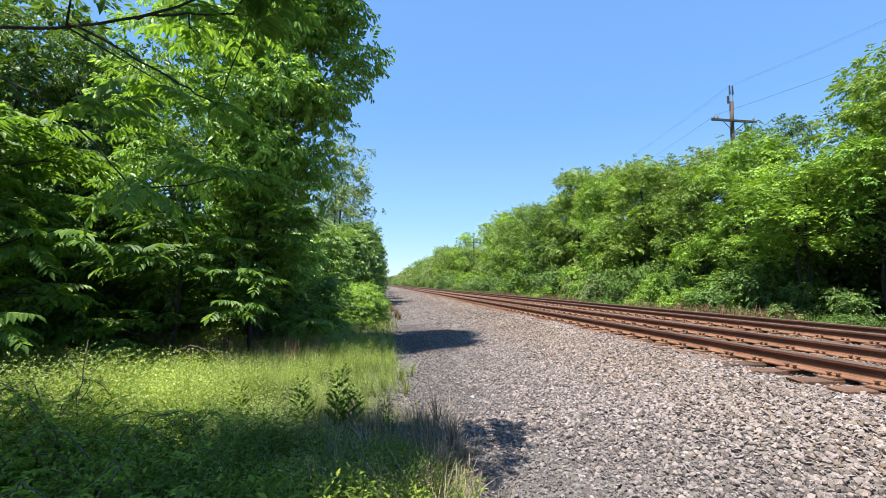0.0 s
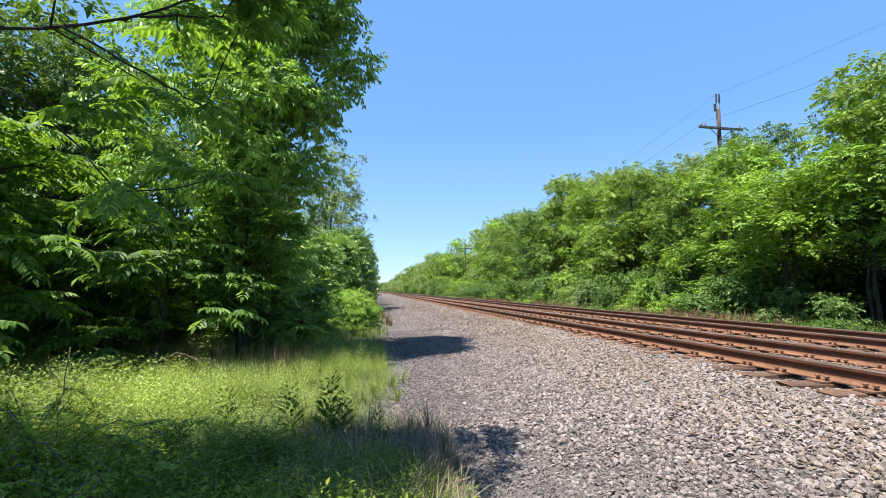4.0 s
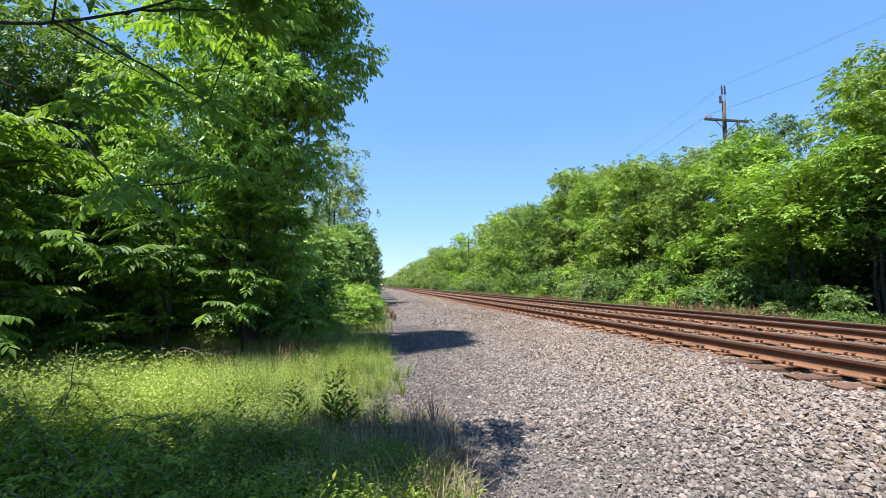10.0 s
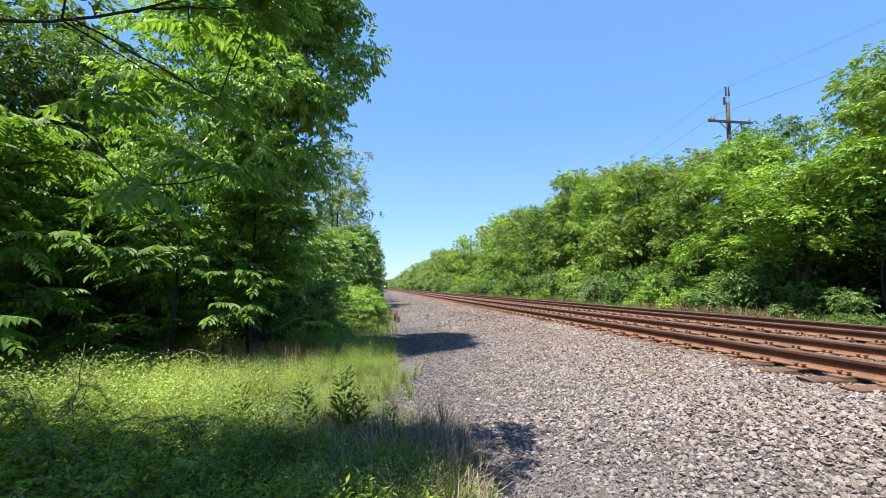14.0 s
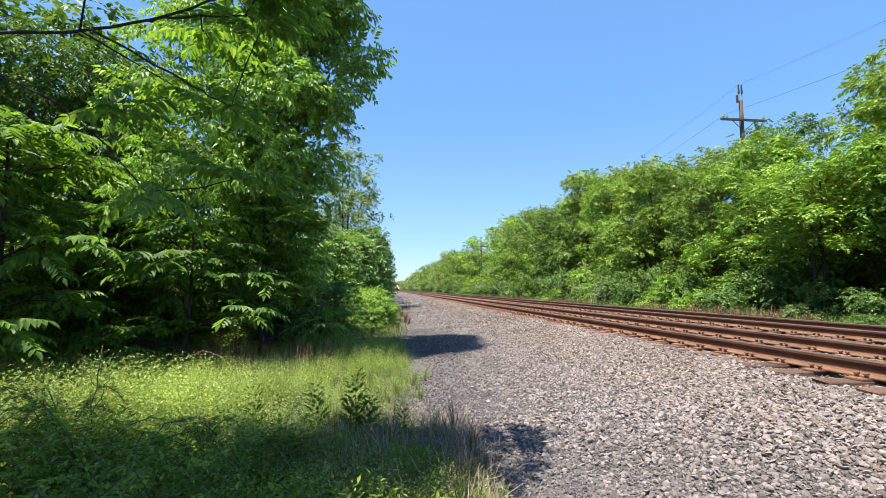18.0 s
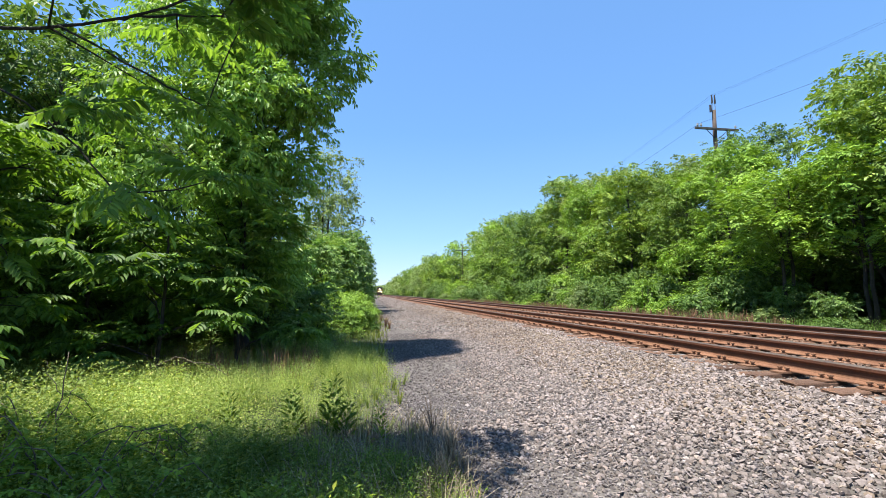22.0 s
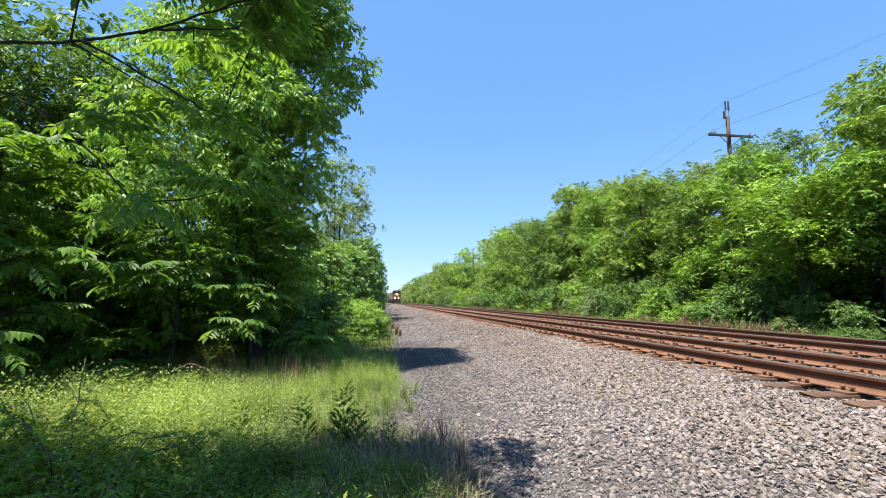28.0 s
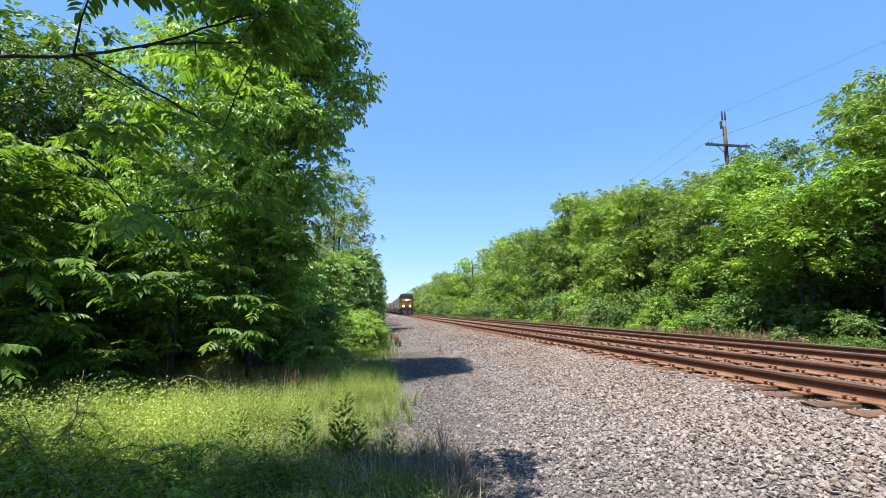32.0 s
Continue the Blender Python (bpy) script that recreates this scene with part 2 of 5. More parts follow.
M = {
    "ground": ground_material(),
    "stone": islands("ballast_stone", [(0.0, (0.084, 0.065, 0.055)), (0.18, (0.145, 0.117, 0.100)), (0.5, (0.210, 0.172, 0.155)),
                                       (0.8, (0.264, 0.222, 0.205)), (0.97, (0.275, 0.209, 0.172)), (1.0, (0.383, 0.335, 0.313))]),
    "grit": islands("fine_grey_gravel", [(0.0, (0.064, 0.055, 0.051)), (0.4, (0.108, 0.092, 0.088)), (0.85, (0.148, 0.128, 0.122)), (1.0, (0.245, 0.221, 0.215))]),
    "rusty_stone": islands("rust_stained_ballast", [(0.0, (0.084, 0.047, 0.029)), (0.4, (0.169, 0.099, 0.066)), (0.8, (0.241, 0.154, 0.107)), (1.0, (0.302, 0.225, 0.172))]),
    "rust": surface("rusty_rail_foot", (0.147, 0.062, 0.029), (0.221, 0.106, 0.057), 2.5, 0.88, 0.1, 0.35, 70, stain=(0.102, 0.043, 0.022)),
    # oily head side; also paints the shade on the web below it
    "rail_side": surface("oily_shaded_rail_side", (0.063, 0.021, 0.010), (0.129, 0.048, 0.023), 2.0, 0.75, 0.1, 0.2, 50),
    "rail_top": surface("worn_rail_top", (0.074, 0.050, 0.037), (0.134, 0.101, 0.080), 3.0, 0.62, 0.3, 0.1, 30),
    "tie": surface("weathered_creosoted_tie", (0.092, 0.046, 0.027), (0.199, 0.108, 0.065), 2.5, 0.95, 0, 0.8, 22, stretch=(1.2, 30, 30), rand=0.35, stain=(0.221, 0.108, 0.058)),
    "plate": surface("rusty_tie_plate", (0.133, 0.064, 0.033), (0.218, 0.114, 0.065), 6, 0.88, 0.1, 0.4, 60, rand=0.25),
    "bark": surface("grey_brown_bark", (0.027, 0.021, 0.017), (0.060, 0.048, 0.038), 4, 0.95, 0, 0.9, 35, stretch=(30, 30, 5)),
    "dark_bark": surface("dark_bark", (0.023, 0.019, 0.015), (0.057, 0.046, 0.035), 4, 0.95, 0, 0.9, 35, stretch=(30, 30, 5)),
    "pole": surface("weathered_pole_wood", (0.050, 0.034, 0.026), (0.105, 0.078, 0.060), 1.5, 0.9, 0, 0.6, 40, stretch=(40, 40, 2), stain=(0.120, 0.058, 0.038)),
    "arm": surface("dark_crossarm_wood", (0.040, 0.039, 0.034), (0.080, 0.077, 0.067), 3, 0.9, 0, 0.5, 40, stretch=(2, 40, 40)),
    "wire": surface("dark_wire", (0.034, 0.034, 0.035), (0.060, 0.060, 0.062), 3, 0.6, 0.5, 0, 30),
    "porcelain": surface("grey_glass_insulator", (0.201, 0.221, 0.234), (0.281, 0.302, 0.315), 8, 0.25, 0, 0, 30),
    "pipe": surface("galvanised_bracket", (0.214, 0.221, 0.228), (0.335, 0.342, 0.348), 5, 0.5, 0.7, 0.1, 30),
    "twig": surface("dry_twig", (0.080, 0.057, 0.040), (0.174, 0.134, 0.101), 9, 0.95, 0, 0.4, 60),
    "straw": islands("dry_straw", [(0, (0.134, 0.097, 0.057)), (0.5, (0.241, 0.188, 0.114)), (1, (0.348, 0.288, 0.194))], 0.85, 30, 0.1),
    "redweed": islands("reddish_dry_weed", [(0, (0.107, 0.050, 0.027)), (0.6, (0.201, 0.107, 0.054)), (1, (0.281, 0.181, 0.101))], 0.9, 30, 0.1),
}
GLOW = (1.8, 1.75, 0.7)
M["leaf_mid"] = leafy("mid_green_leaf", [(0, (0.092, 0.161, 0.028)), (0.5, (0.141, 0.235, 0.041)), (0.9, (0.207, 0.303, 0.057)), (1, (0.282, 0.353, 0.085))], GLOW, 0.5, 0.21, 0.4)
M["leaf_dark"] = leafy("deep_green_leaf", [(0, (0.058, 0.118, 0.029)), (0.5, (0.090, 0.168, 0.039)), (0.9, (0.140, 0.230, 0.050)), (1, (0.214, 0.294, 0.098))], GLOW, 0.5, 0.21, 0.4)
M["leaf_bright"] = leafy("bright_spring_leaf", [(0, (0.116, 0.212, 0.028)), (0.5, (0.171, 0.299, 0.041)), (1, (0.259, 0.397, 0.069))], GLOW, 0.5, 0.21, 0.4)
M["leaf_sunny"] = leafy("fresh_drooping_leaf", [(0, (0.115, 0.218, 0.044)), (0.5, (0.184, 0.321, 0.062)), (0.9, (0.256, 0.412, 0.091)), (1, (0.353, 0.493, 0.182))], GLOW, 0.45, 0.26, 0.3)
# also paints haze into the farthest trees
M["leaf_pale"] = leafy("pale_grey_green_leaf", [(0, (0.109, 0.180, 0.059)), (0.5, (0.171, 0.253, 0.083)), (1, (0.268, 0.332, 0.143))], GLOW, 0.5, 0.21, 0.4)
M["leaf_bush"] = leafy("dusty_mid_green_leaf", [(0, (0.085, 0.169, 0.043)), (0.5, (0.143, 0.254, 0.065)), (0.9, (0.212, 0.335, 0.093)), (1, (0.302, 0.399, 0.159))], GLOW, 0.5, 0.24, 0.4)
M["leaf_compound"] = leafy("tree_of_heaven_leaf", [(0, (0.068, 0.140, 0.031)), (0.6, (0.107, 0.195, 0.042)), (1, (0.163, 0.262, 0.064))], (1.9, 1.85, 0.6), 0.5, 0.48, 0.3)
M["weed"] = leafy("weed_leaf", [(0, (0.123, 0.191, 0.046)), (0.5, (0.215, 0.297, 0.073)), (0.85, (0.285, 0.361, 0.101)), (1, (0.418, 0.424, 0.175))], GLOW, 0.6, 0.3, 0.45)
M["tan"] = islands("tan_stained_ballast", [(0.0, (0.087, 0.059, 0.040)), (0.4, (0.157, 0.114, 0.080)), (0.8, (0.218, 0.164, 0.121)), (1.0, (0.295, 0.241, 0.188))])
# weed leaf again, its colour darkened to stand for shade
M["weed_shaded"] = leafy("shade_toned_weed_leaf", [(0, (0.073, 0.126, 0.014)), (0.6, (0.119, 0.189, 0.020)), (1, (0.239, 0.277, 0.036))], GLOW, 0.7, 0.3, 0.35)
M["bramble"] = leafy("bramble_leaf", [(0, (0.099, 0.181, 0.019)), (0.6, (0.165, 0.266, 0.027)), (1, (0.290, 0.362, 0.046))], GLOW, 0.5, 0.3, 0.3)
M["grass"] = leafy("grass_blade", [(0, (0.087, 0.130, 0.027)), (0.6, (0.145, 0.200, 0.045)), (1, (0.272, 0.270, 0.099))], GLOW, 0.6, 0.3, 0.3)


# ---- mesh tools ----
def rng_of(seed):
    return np.random.default_rng(seed)


def unit(v):
    return v / np.maximum(np.linalg.norm(v, axis=-1, keepdims=True), 1e-9)


class Soup:
    """Vertices and faces gathered by array, made into one mesh."""

    def __init__(self):
        self.v, self.f, self.mat, self.n = [], [], [], 0

    def add(self, v, faces, slot=0):
        v = np.asarray(v, float)
        self.v.append(v)
        for f in faces:
            f = np.asarray(f, int)
            if len(f):
                self.f.append(f + self.n)
                self.mat.append(np.full(len(f), slot))
        self.n += len(v)

    def mesh(self, name, mats, smooth=False):
        me = bpy.data.meshes.new(name)
        v = np.concatenate(self.v)
        me.vertices.add(len(v))
        me.vertices.foreach_set("co", v.astype(np.float32).ravel())
        loops = np.concatenate([f.ravel() for f in self.f])
        sizes = np.concatenate([np.full(len(f), f.shape[1]) for f in self.f])
        me.loops.add(len(loops))
        me.loops.foreach_set("vertex_index", loops.astype(np.int32))
        me.polygons.add(len(sizes))
        starts = np.concatenate([[0], np.cumsum(sizes)[:-1]])
        me.polygons.foreach_set("loop_start", starts.astype(np.int32))
        me.polygons.foreach_set("material_index", np.concatenate(self.mat).astype(np.int32))
        me.polygons.foreach_set("use_smooth", np.full(len(sizes), smooth))
        for m in mats:
            me.materials.append(m)
        me.update(calc_edges=True)
        return me


def scatter(soup, tv, tfaces, pos, rot, scale, slot=0):
    """Copies of one small form (vertices, list of face arrays) at places, turns and scales."""
    n, k = len(pos), len(tv)
    if n == 0:
        return
    sc = np.asarray(scale, float)
    if sc.ndim == 1:
        sc = np.repeat(sc[:, None], 3, 1)
    v = np.einsum("nij,nkj->nki", rot, tv[None] * sc[:, None, :]) + pos[:, None, :]
    off = (np.arange(n) * k)[:, None, None]
    soup.add(v.reshape(-1, 3), [(f[None] + off).reshape(-1, f.shape[1]) for f in tfaces], slot)


def frames_from(y, zhint):
    """Turn matrices with their y axis along y and z near zhint."""
    y = unit(y)
    x = unit(np.cross(y, zhint))
    z = np.cross(x, y)
    return np.stack([x, y, z], axis=-1)


def spins(rng, n):
    q = unit(rng.normal(size=(n, 4)))
    w, x, y, z = q.T
    return np.stack([1 - 2 * (y * y + z * z), 2 * (x * y - z * w), 2 * (x * z + y * w),
                     2 * (x * y + z * w), 1 - 2 * (x * x + z * z), 2 * (y * z - x * w),
                     2 * (x * z - y * w), 2 * (y * z + x * w), 1 - 2 * (x * x + y * y)], -1).reshape(n, 3, 3)


def yaws(rng, n, tilt=0.2):
    a = rng.uniform(0, 2 * np.pi, n)
    up = unit(np.stack([rng.normal(0, tilt, n), rng.normal(0, tilt, n), np.ones(n)], -1))
    y = np.stack([np.cos(a), np.sin(a), np.zeros(n)], -1)
    x = unit(np.cross(y, up))
    return np.stack([x, np.cross(up, x), up], -1)


def tube(soup, pts, radii, sides=6, slot=0):
    """A tapered round bar along points."""
    pts = np.asarray(pts, float)
    tang = unit(np.gradient(pts, axis=0))
    side = unit(np.cross(tang, np.array([0.31, 0.17, 0.93])) + 1e-6)
    other = np.cross(tang, side)
    a = np.arange(sides) * 2 * np.pi / sides
    ring = side[:, None] * np.cos(a)[None, :, None] + other[:, None] * np.sin(a)[None, :, None]
    v = pts[:, None] + ring * np.asarray(radii)[:, None, None]
    n = len(pts)
    i, j = np.meshgrid(np.arange(n - 1), np.arange(sides), indexing="ij")
    q = np.stack([i * sides + j, i * sides + (j + 1) % sides, (i + 1) * sides + (j + 1) % sides, (i + 1) * sides + j], -1).reshape(-1, 4)
    caps = np.array([[k for k in range(sides)][::-1], [(n - 1) * sides + k for k in range(sides)]])
    soup.add(v.reshape(-1, 3), [q, caps], slot)


def part(name, bm, material, parent=None, label="", smooth=False):
    """One mesh object out of a bmesh, a Soup or a mesh, under a thing or a part."""
    if isinstance(bm, Soup):
        me = bm.mesh(name, [material] if not isinstance(material, (list, tuple)) else material, smooth)
    elif isinstance(bm, bpy.types.Mesh):
        me = bm
    else:
        me = bpy.data.meshes.new(name)
        bm.to_mesh(me)
        bm.free()
        for m in material if isinstance(material, (list, tuple)) else [material]:
            me.materials.append(m)
        if smooth:
            me.polygons.foreach_set("use_smooth", [True] * len(me.polygons))
    ob = new(name, me)
    if parent:
        ob.parent = parent
    return tagged(ob, label)


def thing(name, m=None, label="", category="", group="", kind=""):
    ob = new(name)
    ob.empty_display_size = 0.2
    if m is not None:
        ob.matrix_basis = m
    return tagged(ob, label, category, group, kind)


def box(bm, x0, x1, y0, y1, z0, z1, bevel=0.0):
    r = bmesh.ops.create_cube(bm, size=1.0, matrix=Matrix.LocRotScale(
        ((x0 + x1) / 2, (y0 + y1) / 2, (z0 + z1) / 2), None, (abs(x1 - x0), abs(y1 - y0), abs(z1 - z0))))
    if bevel:
        es = list({e for v in r["verts"] for e in v.link_edges})
        bmesh.ops.bevel(bm, geom=es, offset=bevel, segments=1, affect="EDGES")
    return bm


def rod(bm, a, b, r, sides=8, r2=None):
    a, b = Vector(a), Vector(b)
    d = b - a
    bmesh.ops.create_cone(bm, cap_ends=True, segments=sides, radius1=r, radius2=r if r2 is None else r2, depth=d.length,
                          matrix=Matrix.Translation((a + b) / 2) @ d.to_track_quat("Z", "Y").to_matrix().to_4x4())
    return bm


def prism(bm, outline, axis, a, b):
    """An outline in the other two axes, drawn out along an axis from a to b."""
    def at(p, s):
        q = list(p)
        q.insert(axis, s)
        return bm.verts.new(q)
    lo, hi = [at(p, a) for p in outline], [at(p, b) for p in outline]
    n = len(outline)
    bm.faces.new(lo), bm.faces.new(hi[::-1])
    for i in range(n):
        bm.faces.new((lo[i], hi[i], hi[(i + 1) % n], lo[(i + 1) % n]))
    bmesh.ops.recalc_face_normals(bm, faces=bm.faces)
    return bm


def copy_sized(ob, m):
    """A copy of a thing at the pose and size of m, whatever the size of the first."""
    return copy_thing(ob, m @ Matrix.Diagonal((1 / ob.scale.x, 1 / ob.scale.y, 1 / ob.scale.z, 1)))


# leaf forms: along +y, facing +z
LEAF = (np.array([(0, 0, 0), (-0.24, 0.42, 0.07), (0, 1, -0.10), (0.24, 0.42, 0.07)]), [np.array([(0, 3, 2), (0, 2, 1)])])
LEAF_OVATE = (np.array([(0, 0, 0), (-0.21, 0.30, 0.06), (-0.17, 0.66, 0.02), (0, 1, -0.16), (0.17, 0.66, 0.02), (0.21, 0.30, 0.06)]),
              [np.array([(0, 5, 4, 3), (0, 3, 2, 1)])])


def leaf_twig(seed, pairs, leaflet, width, droop, form=LEAF):
    """A short twig of length 1 along +y with a double row of hanging leaves and one at its end."""
    rng = rng_of(seed)
    s = Soup()
    u = np.repeat(np.linspace(0.22, 0.9, pairs), 2)
    side = np.tile([-1.0, 1.0], pairs)
    u, side = np.append(u, 1.0), np.append(side, 0.0)
    n = len(u)
    at = np.stack([0.03 * side, u, 0.10 * np.sin(2.4 * u) - 0.22 * u * u], -1) + rng.normal(0, 0.02, (n, 3))
    y = np.stack([side * rng.uniform(0.7, 1.1, n), rng.uniform(0.45, 0.95, n), -droop * rng.uniform(0.4, 1.4, n)], -1)
    up = unit(np.stack([0.35 * side, 0.3 + 0 * u, 1.0 + 0 * u], -1) + rng.normal(0, 0.22, (n, 3)))
    scatter(s, form[0] * np.array([width, 1, 1]), form[1], at, frames_from(y, up), leaflet * rng.uniform(0.7, 1.2, n))
    return np.concatenate(s.v), split_faces(s)


def compound_leaf(pairs=8, droop=0.35):
    """A long leaf with two rows of pointed leaflets on a bowed stalk, length 1."""
    s = Soup()
    t = np.linspace(0, 1, 6)
    rng = rng_of(pairs)
    tube(s, np.stack([0 * t, t * (1 - 0.12 * t), 0.12 * t - droop * t * t], -1), 0.008 * (1 - 0.6 * t), 3)
    lv, lf = LEAF_OVATE
    for i in range(pairs):
        u = 0.18 + 0.76 * i / (pairs - 1)
        size = 0.30 * (1 - 0.5 * abs(u - 0.45))
        at = np.array([0, u * (1 - 0.12 * u), 0.12 * u - droop * u * u])
        for sg in (-1, 1):
            y = unit(np.array([[sg * 1.0, 0.35 + 0.4 * u + rng.normal(0, 0.1), -0.55 + rng.normal(0, 0.15)]]))
            scatter(s, lv * np.array([0.95, 1, 1]), lf, at[None], frames_from(y, np.array([[sg * 0.3, 0.25, 1.0]])), np.array([size * rng.uniform(0.85, 1.12)]))
    y = np.array([[0, 1.0, -0.8]])
    scatter(s, lv * np.array([0.95, 1, 1]), lf, np.array([[0, 0.88, 0.12 - droop]]), frames_from(y, np.array([[0, 0, 1.0]])), np.array([0.24]))
    return np.concatenate(s.v), split_faces(s)


def split_faces(s):
    out = {}
    for f in s.f:
        out.setdefault(f.shape[1], []).append(f)
    return [np.concatenate(fs) for fs in out.values()]


COMPOUND = [compound_leaf(7, 0.35), compound_leaf(8, 0.5), compound_leaf(8, 0.22)]
TWIGS = {"broad": [leaf_twig(k, 3, 0.50, 1.15, 0.45) for k in range(4)], "fine": [leaf_twig(10 + k, 4, 0.40, 1.0, 0.55, LEAF_OVATE) for k in range(4)],
         "hanging": [leaf_twig(20 + k, 4, 0.42, 0.95, 0.85, LEAF_OVATE) for k in range(4)]}


def chip():
    g = (1 + 5 ** 0.5) / 2
    v = np.array([(-1, g, 0), (1, g, 0), (-1, -g, 0), (1, -g, 0), (0, -1, g), (0, 1, g), (0, -1, -g), (0, 1, -g), (g, 0, -1), (g, 0, 1), (-g, 0, -1), (-g, 0, 1)], float)
    f = np.array([(0, 11, 5), (0, 5, 1), (0, 1, 7), (0, 7, 10), (0, 10, 11), (1, 5, 9), (5, 11, 4), (11, 10, 2), (10, 7, 6), (7, 1, 8),
                  (3, 9, 4), (3, 4, 2), (3, 2, 6), (3, 6, 8), (3, 8, 9), (4, 9, 5), (2, 4, 11), (6, 2, 10), (8, 6, 7), (9, 8, 1)])
    return unit(v), f


def grain_form():
    v = np.array([(1, 0, 0), (-1, 0, 0), (0, 1, 0), (0, -1, 0), (0, 0, 1), (0, 0, -1)], float)
    f = np.array([(0, 2, 4), (2, 1, 4), (1, 3, 4), (3, 0, 4), (2, 0, 5), (1, 2, 5), (3, 1, 5), (0, 3, 5)])
    return v, f


# ---- ground ----
PROFILE_X = [-4000, -40, -9, -2, 0.2, 1.4, 2.4, 3.4, 4.1, 4.5, 4.9, 11.4, 12.2, 13.4, 15.5, 30, 4000]
PROFILE_Z = [0.3, 0.3, 0.1, 0.0, 0.0, 0.0, 0.09, 0.24, 0.34, 0.372, 0.40, 0.40, 0.26, 0.02, 0.1, 0.3, 0.3]


def ground_z(x, y):
    z = np.interp(x, PROFILE_X, PROFILE_Z)
    near = np.clip(1 - np.abs(np.asarray(y) - 10) / 80, 0, 1)
    wave = 0.018 * np.sin(1.7 * x + 0.6 * y) * np.sin(0.9 * y - 0.5 * x) + 0.012 * np.sin(3.1 * x - 2.2 * y)
    return z + wave * near


def build_ground():
    xs = np.concatenate([[-4000, -1500, -500, -150, -60, -30, -18], np.arange(-12, 16.01, 0.35), [18, 22, 28, 40, 80, 200, 600, 1500, 4000]])
    ys = np.concatenate([[-4000, -1000, -300, -100, -40, -15], np.arange(-6, 40.01, 0.45), np.arange(42, 120, 4), [130, 160, 200, 260, 340, 450, 600, 900, 1500, 2500, 4000]])
    X, Y = np.meshgrid(xs, ys, indexing="ij")
    V = np.stack([X, Y, ground_z(X, Y)], -1).reshape(-1, 3)
    n = len(ys)
    i, j = np.meshgrid(np.arange(len(xs) - 1), np.arange(n - 1), indexing="ij")
    q = np.stack([i * n + j, (i + 1) * n + j, (i + 1) * n + j + 1, i * n + j + 1], -1).reshape(-1, 4)
    s = Soup()
    s.add(V, [q])
    return tagged(part("ground", s, M["ground"], smooth=True), "level ground of soil, gravel path and raised track bed", "ground", kind="structure")


